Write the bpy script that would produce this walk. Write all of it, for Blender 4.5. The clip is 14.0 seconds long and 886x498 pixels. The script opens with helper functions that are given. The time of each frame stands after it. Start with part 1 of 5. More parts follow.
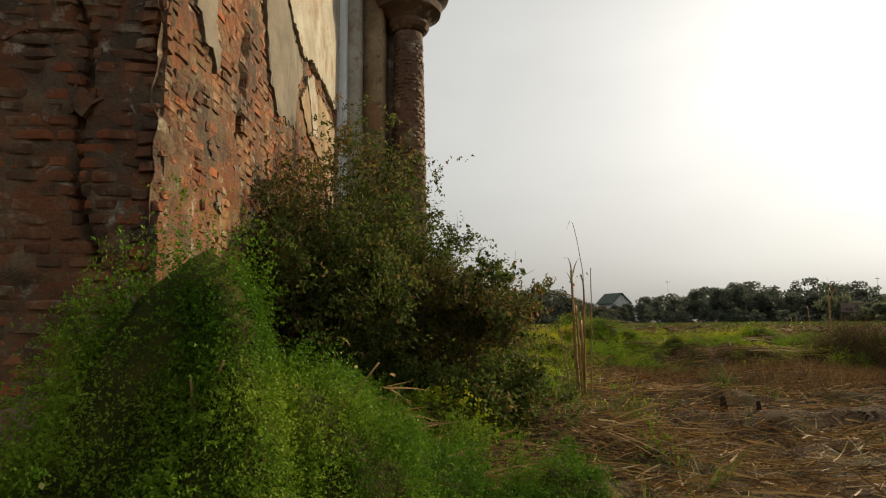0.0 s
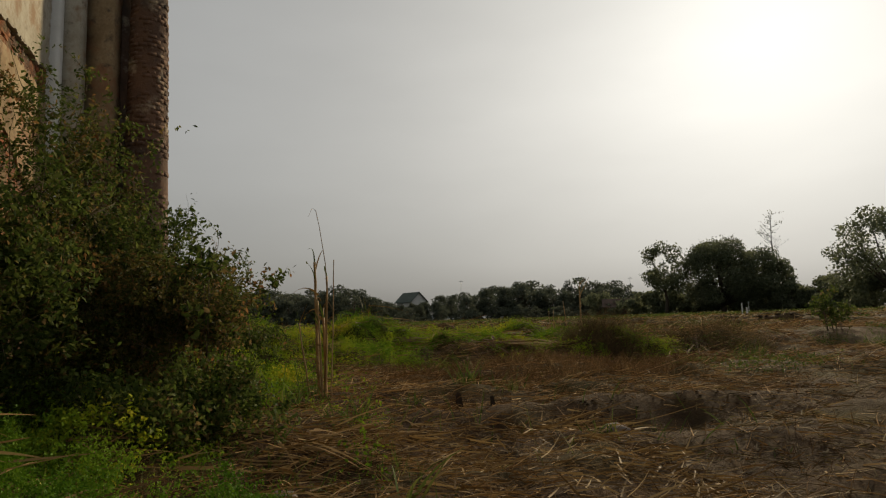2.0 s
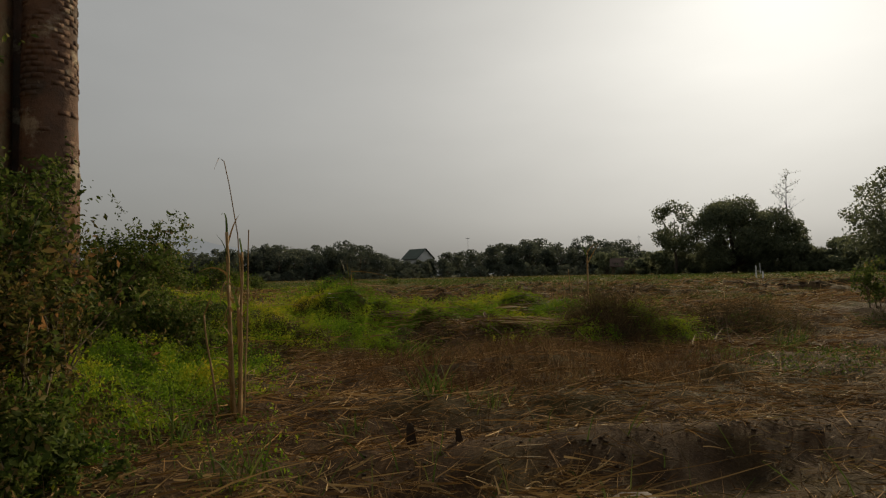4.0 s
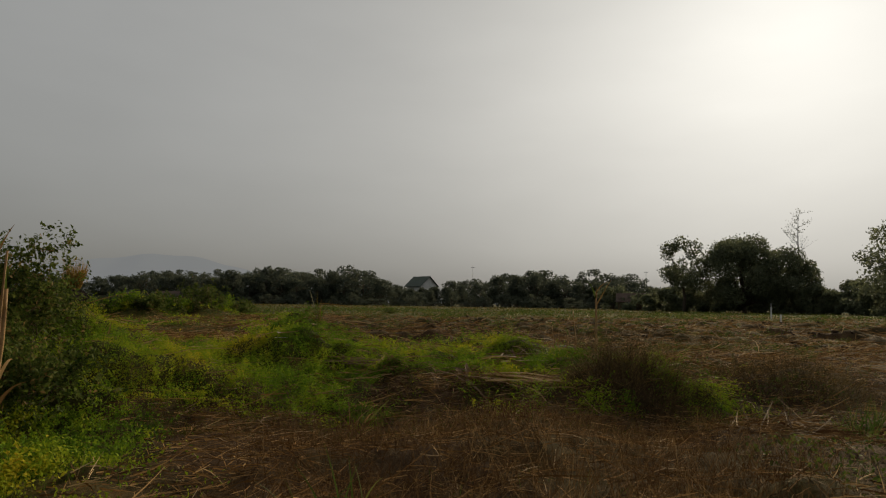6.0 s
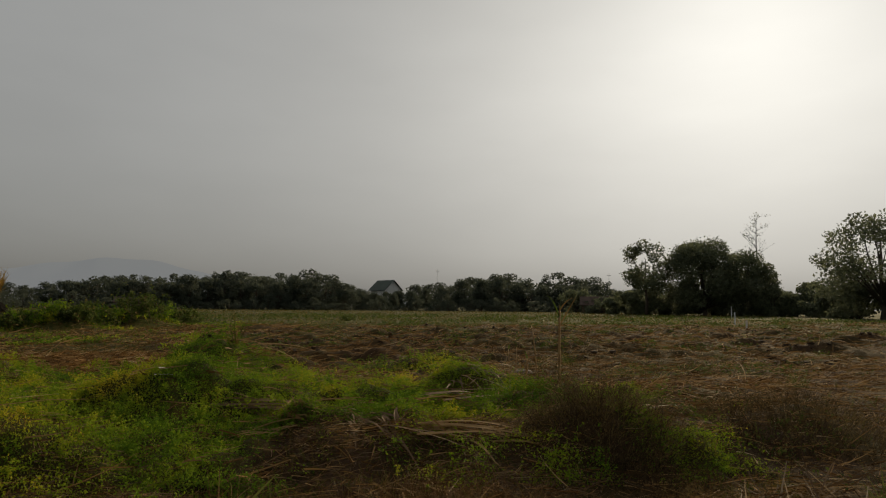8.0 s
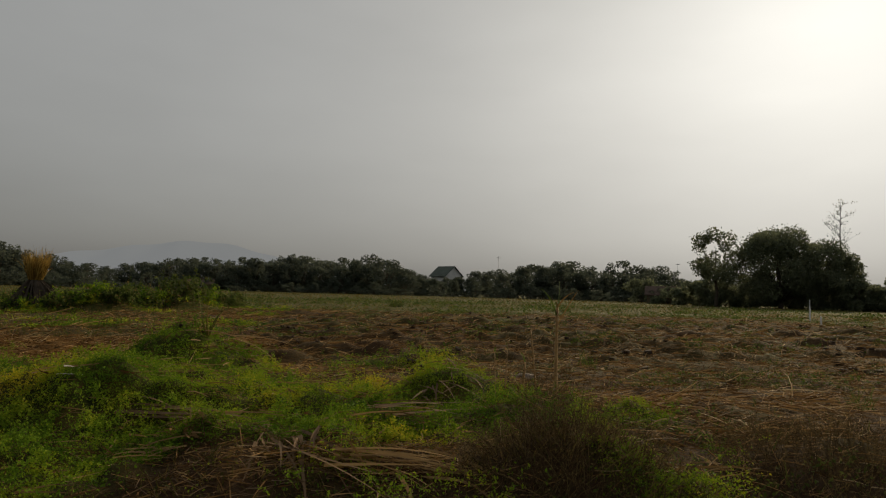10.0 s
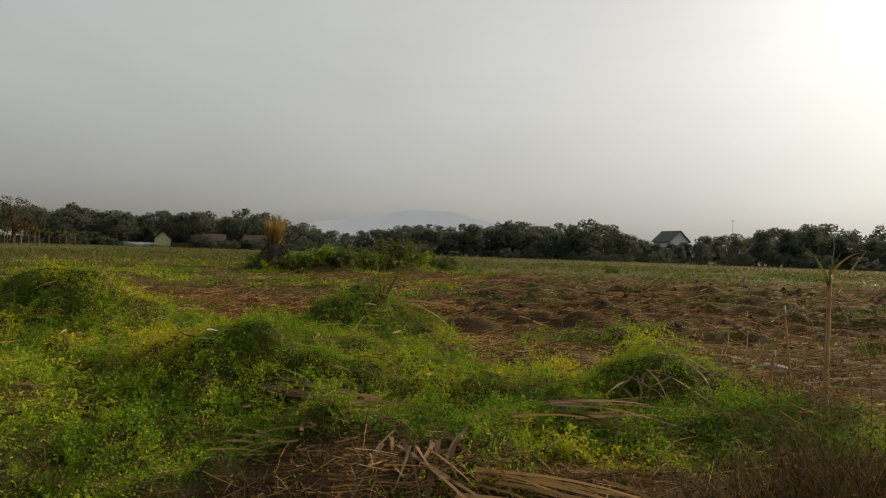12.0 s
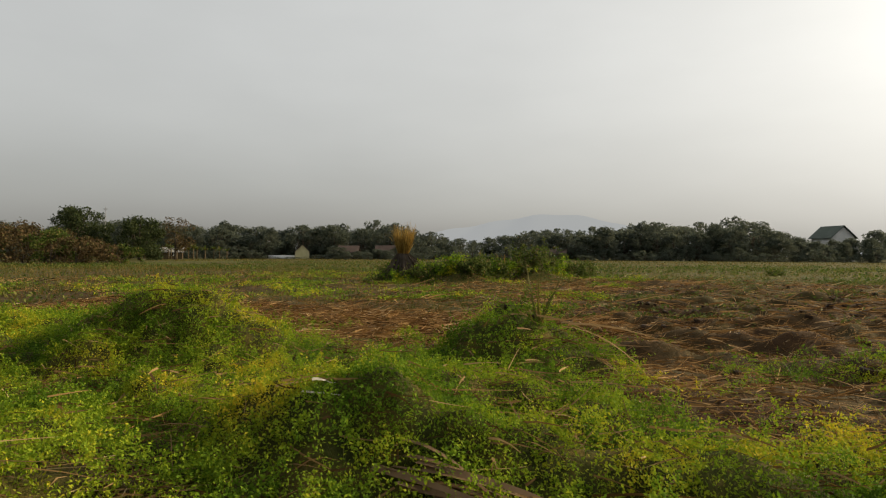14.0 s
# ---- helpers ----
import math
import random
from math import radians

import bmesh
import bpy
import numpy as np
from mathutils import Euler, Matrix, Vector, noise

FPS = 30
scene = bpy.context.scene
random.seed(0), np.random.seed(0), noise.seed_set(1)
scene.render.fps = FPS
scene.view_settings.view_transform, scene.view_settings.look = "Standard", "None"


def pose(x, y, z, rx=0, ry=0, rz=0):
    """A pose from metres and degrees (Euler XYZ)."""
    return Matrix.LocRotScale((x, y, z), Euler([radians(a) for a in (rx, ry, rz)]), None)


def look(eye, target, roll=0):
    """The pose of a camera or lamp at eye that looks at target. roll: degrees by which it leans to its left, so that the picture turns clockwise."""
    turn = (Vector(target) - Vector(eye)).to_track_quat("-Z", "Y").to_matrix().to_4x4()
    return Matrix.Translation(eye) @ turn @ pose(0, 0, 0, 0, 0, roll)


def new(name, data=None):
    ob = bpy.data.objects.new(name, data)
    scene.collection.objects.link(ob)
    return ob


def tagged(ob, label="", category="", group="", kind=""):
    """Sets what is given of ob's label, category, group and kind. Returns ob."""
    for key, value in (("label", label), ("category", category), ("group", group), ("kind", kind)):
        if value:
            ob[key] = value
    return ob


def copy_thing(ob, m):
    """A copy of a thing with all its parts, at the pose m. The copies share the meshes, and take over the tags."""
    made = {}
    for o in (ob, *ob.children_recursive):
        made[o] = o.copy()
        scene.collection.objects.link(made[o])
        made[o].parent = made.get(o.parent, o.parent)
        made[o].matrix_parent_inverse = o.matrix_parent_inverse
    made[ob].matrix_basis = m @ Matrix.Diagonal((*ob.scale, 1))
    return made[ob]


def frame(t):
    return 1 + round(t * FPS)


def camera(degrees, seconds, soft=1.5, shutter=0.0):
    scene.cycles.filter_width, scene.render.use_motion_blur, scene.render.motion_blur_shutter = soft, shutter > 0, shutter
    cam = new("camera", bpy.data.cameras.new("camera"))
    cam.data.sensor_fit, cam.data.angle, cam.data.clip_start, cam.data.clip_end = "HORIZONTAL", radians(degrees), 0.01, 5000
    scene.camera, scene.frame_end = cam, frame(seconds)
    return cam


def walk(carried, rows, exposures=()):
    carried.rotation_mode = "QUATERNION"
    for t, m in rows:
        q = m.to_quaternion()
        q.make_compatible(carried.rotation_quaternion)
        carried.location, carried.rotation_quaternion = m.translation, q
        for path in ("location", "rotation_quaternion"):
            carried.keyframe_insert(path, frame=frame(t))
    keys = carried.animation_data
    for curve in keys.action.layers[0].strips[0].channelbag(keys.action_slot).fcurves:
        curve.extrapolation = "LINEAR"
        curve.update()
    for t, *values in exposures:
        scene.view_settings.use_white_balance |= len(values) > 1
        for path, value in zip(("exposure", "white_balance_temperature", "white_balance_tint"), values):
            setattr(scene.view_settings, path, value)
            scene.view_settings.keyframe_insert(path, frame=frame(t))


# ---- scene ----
cam = camera(71.5, 14.0, soft=1.2)
PATH = [
    (0, (-1.151, -1.678, 0.750), (-1.392, 0.533, 1.019), -0.6),
    (0.5, (-1.074, -1.668, 0.727), (-0.859, 0.550, 0.958), -0.6),
    (1, (-0.774, -1.551, 0.717), (-0.562, 0.663, 0.989), 1.4),
    (1.5, (-0.586, -1.305, 0.722), (-0.225, 0.889, 0.986), -1.4),
    (2, (-0.407, -0.962, 0.706), (0.060, 1.214, 0.959), -1.9),
    (4.5, (0.620, 1.291, 1.075), (1.053, 3.489, 1.154), -1.1),
    (5, (0.847, 1.781, 1.130), (1.301, 3.966, 1.318), -1.0),
    (5.5, (1.096, 2.255, 1.210), (1.425, 4.464, 1.372), -0.3),
    (6, (1.278, 2.855, 1.196), (1.692, 5.048, 1.393), 0.9),
    (6.5, (1.387, 3.280, 1.203), (1.884, 5.452, 1.432), 0.4),
    (7, (1.577, 3.684, 1.304), (2.022, 5.867, 1.538), 0.4),
    (7.5, (1.795, 4.197, 1.408), (2.353, 6.355, 1.632), 0.4),
    (10, (3.642, 5.828, 1.607), (3.950, 8.042, 1.763), 1.6),
    (10.5, (3.853, 6.219, 1.562), (4.113, 8.443, 1.663), 1.9),
    (11, (3.935, 6.692, 1.487), (3.889, 8.931, 1.409), 0.6),
    (11.5, (4.051, 7.365, 1.502), (3.722, 9.579, 1.575), 1.2),
    (12, (4.045, 7.628, 1.540), (3.578, 9.819, 1.548), 1.9),
    (12.5, (3.806, 8.061, 1.514), (3.340, 10.251, 1.528), 3.2),
    (13, (3.642, 8.362, 1.518), (3.153, 10.545, 1.404), 1.6),
    (13.5, (3.357, 9.038, 1.501), (2.703, 11.181, 1.524), -0.7),
    (14, (3.112, 9.492, 1.566), (2.209, 11.542, 1.588), 0.3),
]
EXPOSURES = [(0.0, 0.2), (0.6, -0.18), (1.5, -0.44), (4.5, -0.53), (6.0, -0.6), (7.0, -0.77), (7.5, -0.69), (10.0, -0.57), (10.5, -0.45), (11.0, -0.1), (11.6, 0.04), (12.5, 0.25), (13.0, 0.33), (13.5, 0.57), (14.0, 0.39)]
walk(cam, [(t, look(eye, target, roll)) for t, eye, target, roll in PATH], EXPOSURES)

# ---- world, sun ----
SUN_AZ, SUN_EL = 42.0, 23.0
world = bpy.data.worlds.new("hazy_sky")
scene.world = world
world.use_nodes = True
wt = world.node_tree
wt.nodes.clear()
w_out = wt.nodes.new("ShaderNodeOutputWorld")
w_bg = wt.nodes.new("ShaderNodeBackground")
w_sky = wt.nodes.new("ShaderNodeTexSky")
w_sky.sky_type = "NISHITA"
w_sky.sun_disc = False
w_sky.sun_elevation = radians(SUN_EL)
w_sky.sun_rotation = radians(SUN_AZ)
w_sky.air_density, w_sky.dust_density, w_sky.ozone_density = 1.0, 6.0, 1.0
w_hsv = wt.nodes.new("ShaderNodeHueSaturation")
w_hsv.inputs["Saturation"].default_value = 0.38
w_mix = wt.nodes.new("ShaderNodeMix")
w_mix.data_type = "RGBA"
w_mix.blend_type = "ADD"
w_mix.inputs["Factor"].default_value = 1.0
w_mix.inputs["B"].default_value = (0.2, 0.2, 0.2, 1)   # even layer of high haze
w_soft = wt.nodes.new("ShaderNodeGamma")                   # thick haze spreads the glow about the sun
w_soft.inputs["Gamma"].default_value = 0.345
w_gain = wt.nodes.new("ShaderNodeMix")
w_gain.data_type, w_gain.blend_type = "RGBA", "MULTIPLY"
w_gain.inputs["Factor"].default_value = 1.0
w_gain.inputs["B"].default_value = (3.22, 3.21, 3.06, 1)
wt.links.new(w_sky.outputs["Color"], w_hsv.inputs["Color"])
wt.links.new(w_hsv.outputs["Color"], w_soft.inputs["Color"])
wt.links.new(w_soft.outputs["Color"], w_gain.inputs["A"])
wt.links.new(w_gain.outputs["Result"], w_mix.inputs["A"])
w_tc = wt.nodes.new("ShaderNodeTexCoord")                   # smog dims the sky towards the horizon
w_xyz = wt.nodes.new("ShaderNodeSeparateXYZ")
w_low = wt.nodes.new("ShaderNodeMapRange")
w_low.interpolation_type = "SMOOTHSTEP"
w_low.inputs["From Min"].default_value, w_low.inputs["From Max"].default_value = -0.02, 0.34
w_low.inputs["To Min"].default_value, w_low.inputs["To Max"].default_value = 0.74, 1.0
w_dim = wt.nodes.new("ShaderNodeMix")
w_dim.data_type, w_dim.blend_type = "RGBA", "MULTIPLY"
w_dim.inputs["Factor"].default_value = 1.0
wt.links.new(w_tc.outputs["Generated"], w_xyz.inputs["Vector"])
wt.links.new(w_xyz.outputs["Z"], w_low.inputs["Value"])
w_cloud = wt.nodes.new("ShaderNodeTexNoise")                # faint streaks of high cloud
w_cloud.inputs["Scale"].default_value, w_cloud.inputs["Detail"].default_value = 2.2, 5.0
w_flat = wt.nodes.new("ShaderNodeMapping")
w_flat.inputs["Scale"].default_value = (1.0, 1.0, 3.0)
w_amp = wt.nodes.new("ShaderNodeMapRange")
w_amp.inputs["From Min"].default_value, w_amp.inputs["From Max"].default_value = 0.3, 0.7
w_amp.inputs["To Min"].default_value, w_amp.inputs["To Max"].default_value = 0.95, 1.05
w_thin = wt.nodes.new("ShaderNodeMix")
w_thin.data_type, w_thin.blend_type = "RGBA", "MULTIPLY"
w_thin.inputs["Factor"].default_value = 1.0
wt.links.new(w_tc.outputs["Generated"], w_flat.inputs["Vector"])
wt.links.new(w_flat.outputs["Vector"], w_cloud.inputs["Vector"])
wt.links.new(w_cloud.outputs["Fac"], w_amp.inputs["Value"])
wt.links.new(w_mix.outputs["Result"], w_thin.inputs["A"])
wt.links.new(w_amp.outputs["Result"], w_thin.inputs["B"])
wt.links.new(w_thin.outputs["Result"], w_dim.inputs["A"])
wt.links.new(w_low.outputs["Result"], w_dim.inputs["B"])
wt.links.new(w_dim.outputs["Result"], w_bg.inputs["Color"])
w_bg.inputs["Strength"].default_value = 0.1
wt.links.new(w_bg.outputs["Background"], w_out.inputs["Surface"])

sun_data = bpy.data.lights.new("sun", "SUN")
sun_data.energy = 4.8
sun_data.angle = radians(5)
sun_data.color = (1.0, 0.80, 0.50)
sun = new("sun", sun_data)
_az, _el = radians(SUN_AZ), radians(SUN_EL)
SUN_DIR = Vector((math.sin(_az) * math.cos(_el), math.cos(_az) * math.cos(_el), math.sin(_el)))
sun.matrix_world = look(tuple(SUN_DIR * 100), (0, 0, 0))

rng = np.random.default_rng(7)


# ---- materials ----
def node_material(name):
    m = bpy.data.materials.new(name)
    m.use_nodes = True
    t = m.node_tree
    return m, t, t.nodes["Principled BSDF"], t.nodes["Material Output"]


def ramp_node(t, stops):
    r = t.nodes.new("ShaderNodeValToRGB")
    els = r.color_ramp.elements
    while len(els) < len(stops):
        els.new(0.5)
    for e, (p, c) in zip(els, stops):
        e.position, e.color = p, (*c, 1)
    return r


def noise_node(t, scale, detail=4, rough=0.6, coord=None):
    n = t.nodes.new("ShaderNodeTexNoise")
    n.inputs["Scale"].default_value = scale
    n.inputs["Detail"].default_value = detail
    n.inputs["Roughness"].default_value = rough
    if coord is not None:
        t.links.new(coord, n.inputs["Vector"])
    return n


def mix_node(t, a, b, f, blend="MIX"):
    n = t.nodes.new("ShaderNodeMix")
    n.data_type, n.blend_type = "RGBA", blend
    for sock, v in (("A", a), ("B", b), ("Factor", f)):
        if isinstance(v, (tuple, float, int)):
            n.inputs[sock].default_value = (*v, 1) if isinstance(v, tuple) else v
        else:
            t.links.new(v, n.inputs[sock])
    return n.outputs["Result"]


def bump_into(t, bsdf, height, strength, dist):
    b = t.nodes.new("ShaderNodeBump")
    b.inputs["Strength"].default_value, b.inputs["Distance"].default_value = strength, dist
    t.links.new(height, b.inputs["Height"])
    t.links.new(b.outputs["Normal"], bsdf.inputs["Normal"])


def foliage_material(name, stops, trans=0.35, rough=0.55, patch=0.5, solo=1.0):
    """Leaves or blades: colour varies leaf by leaf and in wider patches; light passes through."""
    m, t, b, out = node_material(name)
    geo = t.nodes.new("ShaderNodeNewGeometry")
    r = ramp_node(t, stops)
    tc = t.nodes.new("ShaderNodeTexCoord")
    n = noise_node(t, 0.9, 3, 0.6, tc.outputs["Object"])
    ma = t.nodes.new("ShaderNodeMath")
    ma.operation = "MULTIPLY_ADD"
    t.links.new(n.outputs["Fac"], ma.inputs[0])
    ma.inputs[1].default_value, ma.inputs[2].default_value = patch * 2.4, -patch * 1.2 + (1 - solo) * 0.5
    add = t.nodes.new("ShaderNodeMath")
    add.operation = "ADD"
    add.use_clamp = True
    own = t.nodes.new("ShaderNodeMath")
    own.operation = "MULTIPLY"
    own.inputs[1].default_value = solo
    t.links.new(geo.outputs["Random Per Island"], own.inputs[0])
    t.links.new(own.outputs[0], add.inputs[0])
    t.links.new(ma.outputs[0], add.inputs[1])
    t.links.new(add.outputs[0], r.inputs["Fac"])
    t.links.new(r.outputs["Color"], b.inputs["Base Color"])
    b.inputs["Roughness"].default_value = rough
    b.inputs["Specular IOR Level"].default_value = 0.05
    tr = t.nodes.new("ShaderNodeBsdfTranslucent")
    t.links.new(r.outputs["Color"], tr.inputs["Color"])
    mx = t.nodes.new("ShaderNodeMixShader")
    mx.inputs["Fac"].default_value = trans
    t.links.new(b.outputs["BSDF"], mx.inputs[1])
    t.links.new(tr.outputs["BSDF"], mx.inputs[2])
    t.links.new(mx.outputs["Shader"], out.inputs["Surface"])
    return m


def surface_material(name, stops, scale=3.0, fine=40.0, rough=0.85, bump=0.4, dist=0.01, by_object=0.0, stains=()):
    """Mineral or painted surface: stains at a wide scale, grain at a fine one."""
    m, t, b, out = node_material(name)
    tc = t.nodes.new("ShaderNodeTexCoord")
    n1 = noise_node(t, scale, 5, 0.65, tc.outputs["Object"])
    n2 = noise_node(t, fine, 4, 0.7, tc.outputs["Object"])
    add = t.nodes.new("ShaderNodeMath")
    add.operation = "MULTIPLY_ADD"
    t.links.new(n2.outputs["Fac"], add.inputs[0])
    add.inputs[1].default_value = 0.35
    t.links.new(n1.outputs["Fac"], add.inputs[2])
    fac = add.outputs[0]
    sub = t.nodes.new("ShaderNodeMath")
    sub.operation = "SUBTRACT"
    t.links.new(fac, sub.inputs[0])
    sub.inputs[1].default_value = 0.17
    fac = sub.outputs[0]
    if by_object:
        oi = t.nodes.new("ShaderNodeObjectInfo")
        ge = t.nodes.new("ShaderNodeNewGeometry")
        su = t.nodes.new("ShaderNodeMath")
        su.operation = "ADD"
        t.links.new(oi.outputs["Random"], su.inputs[0])
        t.links.new(ge.outputs["Random Per Island"], su.inputs[1])
        fr = t.nodes.new("ShaderNodeMath")
        fr.operation = "FRACT"
        t.links.new(su.outputs[0], fr.inputs[0])
        mm = t.nodes.new("ShaderNodeMix")
        mm.inputs["Factor"].default_value = by_object
        t.links.new(fac, mm.inputs["A"])
        t.links.new(fr.outputs[0], mm.inputs["B"])
        fac = mm.outputs["Result"]
    r = ramp_node(t, stops)
    t.links.new(fac, r.inputs["Fac"])
    col = r.outputs["Color"]
    place = t.nodes.new("ShaderNodeNewGeometry").outputs["Position"]
    for s_scale, lo, hi, s_col, amount in stains:
        sn = noise_node(t, s_scale, 6, 0.7, place)
        sr = t.nodes.new("ShaderNodeMapRange")
        sr.inputs["From Min"].default_value, sr.inputs["From Max"].default_value = lo, hi
        sr.inputs["To Max"].default_value = amount
        t.links.new(sn.outputs["Fac"], sr.inputs["Value"])
        col = mix_node(t, col, s_col, sr.outputs["Result"])
    t.links.new(col, b.inputs["Base Color"])
    b.inputs["Roughness"].default_value = rough
    b.inputs["Specular IOR Level"].default_value = 0.2
    bump_into(t, b, n2.outputs["Fac"], bump, dist)
    return m


def ground_material():
    m, t, b, out = node_material("field_soil")
    tc = t.nodes.new("ShaderNodeTexCoord")
    at = t.nodes.new("ShaderNodeAttribute")
    at.attribute_name = "cover"
    big = noise_node(t, 0.35, 6, 0.65, tc.outputs["Object"])
    mid = noise_node(t, 3.0, 6, 0.7, tc.outputs["Object"])
    fine = noise_node(t, 45.0, 5, 0.75, tc.outputs["Object"])
    soil = ramp_node(t, [(0.3, (0.018, 0.012, 0.008)), (0.5, (0.048, 0.030, 0.017)), (0.7, (0.098, 0.061, 0.032))])
    t.links.new(mid.outputs["Fac"], soil.inputs["Fac"])
    grass = ramp_node(t, [(0.3, (0.022, 0.032, 0.008)), (0.5, (0.058, 0.064, 0.013)), (0.7, (0.14, 0.105, 0.026))])
    t.links.new(mid.outputs["Fac"], grass.inputs["Fac"])
    straw = ramp_node(t, [(0.38, (0.030, 0.018, 0.009)), (0.55, (0.072, 0.039, 0.017)), (0.72, (0.20, 0.12, 0.050))])
    t.links.new(fine.outputs["Fac"], straw.inputs["Fac"])
    brown = mix_node(t, soil.outputs["Color"], straw.outputs["Color"], big.outputs["Fac"])
    col = mix_node(t, brown, grass.outputs["Color"], at.outputs["Fac"])
    t.links.new(col, b.inputs["Base Color"])
    b.inputs["Roughness"].default_value = 0.95
    b.inputs["Specular IOR Level"].default_value = 0.1
    bump_into(t, b, fine.outputs["Fac"], 0.8, 0.03)
    return m


M_GROUND = ground_material()
M_VINE = foliage_material("vine_leaf", [(0.0, (0.034, 0.078, 0.009)), (0.38, (0.120, 0.215, 0.016)), (0.66, (0.245, 0.330, 0.021)), (0.88, (0.39, 0.385, 0.025)), (1.0, (0.52, 0.42, 0.030))], 0.34, 0.7, patch=1.0, solo=0.32)
M_VINE_WALL = foliage_material("wall_vine_leaf", [(0.0, (0.026, 0.066, 0.008)), (0.5, (0.085, 0.180, 0.012)), (1.0, (0.25, 0.34, 0.03))], 0.32, patch=1.0, solo=0.3)
M_FLOWER = foliage_material("pale_flower", [(0.0, (0.55, 0.5, 0.1)), (1.0, (0.6, 0.6, 0.3))], 0.3)
M_BUSH = foliage_material("bush_leaf", [(0.0, (0.034, 0.056, 0.014)), (0.5, (0.078, 0.112, 0.022)), (0.9, (0.14, 0.165, 0.042)), (1.0, (0.22, 0.15, 0.06))], 0.42)
M_BUSH_DRY = foliage_material("browning_bush_leaf", [(0.0, (0.038, 0.047, 0.013)), (0.5, (0.088, 0.092, 0.023)), (0.8, (0.155, 0.115, 0.038)), (1.0, (0.25, 0.13, 0.05))], 0.45)
# paler than real foliage: distance haze is painted into this leaf colour
M_TREE_PALED = foliage_material("tree_leaf_paled_for_haze", [(0.0, (0.10, 0.115, 0.075)), (0.5, (0.13, 0.15, 0.09)), (1.0, (0.18, 0.195, 0.11))], 0.5)
# leaf colour lifted and greyed to stand in for the air's haze
M_TREE_HAZE = foliage_material("far_leaf_greyed_for_haze", [(0.0, (0.062, 0.075, 0.060)), (0.5, (0.082, 0.098, 0.074)), (1.0, (0.110, 0.124, 0.086))], 0.5)
M_RUST = foliage_material("rust_shrub_leaf", [(0.0, (0.045, 0.038, 0.017)), (0.5, (0.095, 0.066, 0.031)), (0.8, (0.14, 0.092, 0.045)), (1.0, (0.085, 0.095, 0.03))], 0.3)
M_DARKTREE = foliage_material("dark_orchard_leaf", [(0.0, (0.026, 0.038, 0.016)), (0.5, (0.045, 0.062, 0.024)), (1.0, (0.075, 0.09, 0.034))], 0.3)
M_DRYGRASS = foliage_material("dry_brown_grass", [(0.0, (0.050, 0.024, 0.011)), (0.5, (0.098, 0.058, 0.026)), (0.85, (0.185, 0.113, 0.050)), (1.0, (0.30, 0.20, 0.09))], 0.25, 0.7)
M_STRAW = foliage_material("straw", [(0.0, (0.045, 0.026, 0.011)), (0.4, (0.16, 0.086, 0.031)), (0.8, (0.36, 0.21, 0.080)), (0.97, (0.47, 0.31, 0.135)), (1.0, (0.56, 0.42, 0.24))], 0.15, 0.75, 0.3)
M_CANELEAF = foliage_material("dry_cane_leaf", [(0.0, (0.085, 0.048, 0.018)), (0.5, (0.20, 0.122, 0.046)), (1.0, (0.36, 0.245, 0.105))], 0.2, 0.6, 0.2)
M_WITHER = foliage_material("withered_brush", [(0.0, (0.028, 0.021, 0.012)), (0.5, (0.072, 0.052, 0.026)), (0.85, (0.13, 0.095, 0.042)), (1.0, (0.20, 0.15, 0.06))], 0.3, 0.7)
M_OLDLEAF = foliage_material("grey_brown_cane_leaf", [(0.0, (0.050, 0.034, 0.020)), (0.5, (0.150, 0.098, 0.055)), (1.0, (0.24, 0.16, 0.09))], 0.15, 0.6, 0.2)
M_PALELEAF = foliage_material("bleached_leaf", [(0.0, (0.38, 0.34, 0.27)), (1.0, (0.62, 0.57, 0.48))], 0.2, 0.6, 0.2)
M_GRASS = foliage_material("green_grass", [(0.0, (0.035, 0.065, 0.012)), (0.6, (0.085, 0.125, 0.025)), (1.0, (0.18, 0.18, 0.05))], 0.35)
M_PALEGRASS = foliage_material("pale_field_grass", [(0.0, (0.04, 0.055, 0.014)), (0.5, (0.10, 0.10, 0.022)), (1.0, (0.23, 0.145, 0.045))], 0.3)
M_STACK = foliage_material("stack_straw", [(0.0, (0.14, 0.09, 0.025)), (0.5, (0.30, 0.19, 0.045)), (1.0, (0.45, 0.31, 0.09))], 0.3)
M_BARK = surface_material("bark", [(0.3, (0.03, 0.024, 0.018)), (0.7, (0.10, 0.08, 0.06))], 4, 60, 0.9, 0.6, 0.01)
M_STEM = surface_material("woody_stem", [(0.3, (0.06, 0.045, 0.025)), (0.7, (0.16, 0.12, 0.07))], 6, 80, 0.8)
M_CANE = surface_material("dry_cane", [(0.3, (0.16, 0.085, 0.035)), (0.5, (0.32, 0.20, 0.085)), (0.7, (0.42, 0.30, 0.15))], 5, 70, 0.6, 0.3)
M_CLOD = surface_material("dark_clod", [(0.3, (0.016, 0.011, 0.008)), (0.7, (0.06, 0.04, 0.025))], 4, 40, 0.95, 0.8, 0.02)
M_STONE = surface_material("field_stone", [(0.3, (0.12, 0.10, 0.09)), (0.7, (0.26, 0.22, 0.19))], 5, 50, 0.9, 0.5)
M_MORTAR = surface_material("old_mortar", [(0.3, (0.060, 0.042, 0.028)), (0.5, (0.125, 0.086, 0.050)), (0.7, (0.25, 0.175, 0.10))], 2.4, 45, 0.95, 0.9, 0.02, stains=((1.5, 0.52, 0.64, (0.24, 0.15, 0.066), 0.6), (1.1, 0.48, 0.60, (0.070, 0.052, 0.040), 0.8), (3.0, 0.46, 0.58, (0.20, 0.072, 0.032), 0.85), (6.5, 0.58, 0.68, (0.44, 0.38, 0.29), 0.8)))
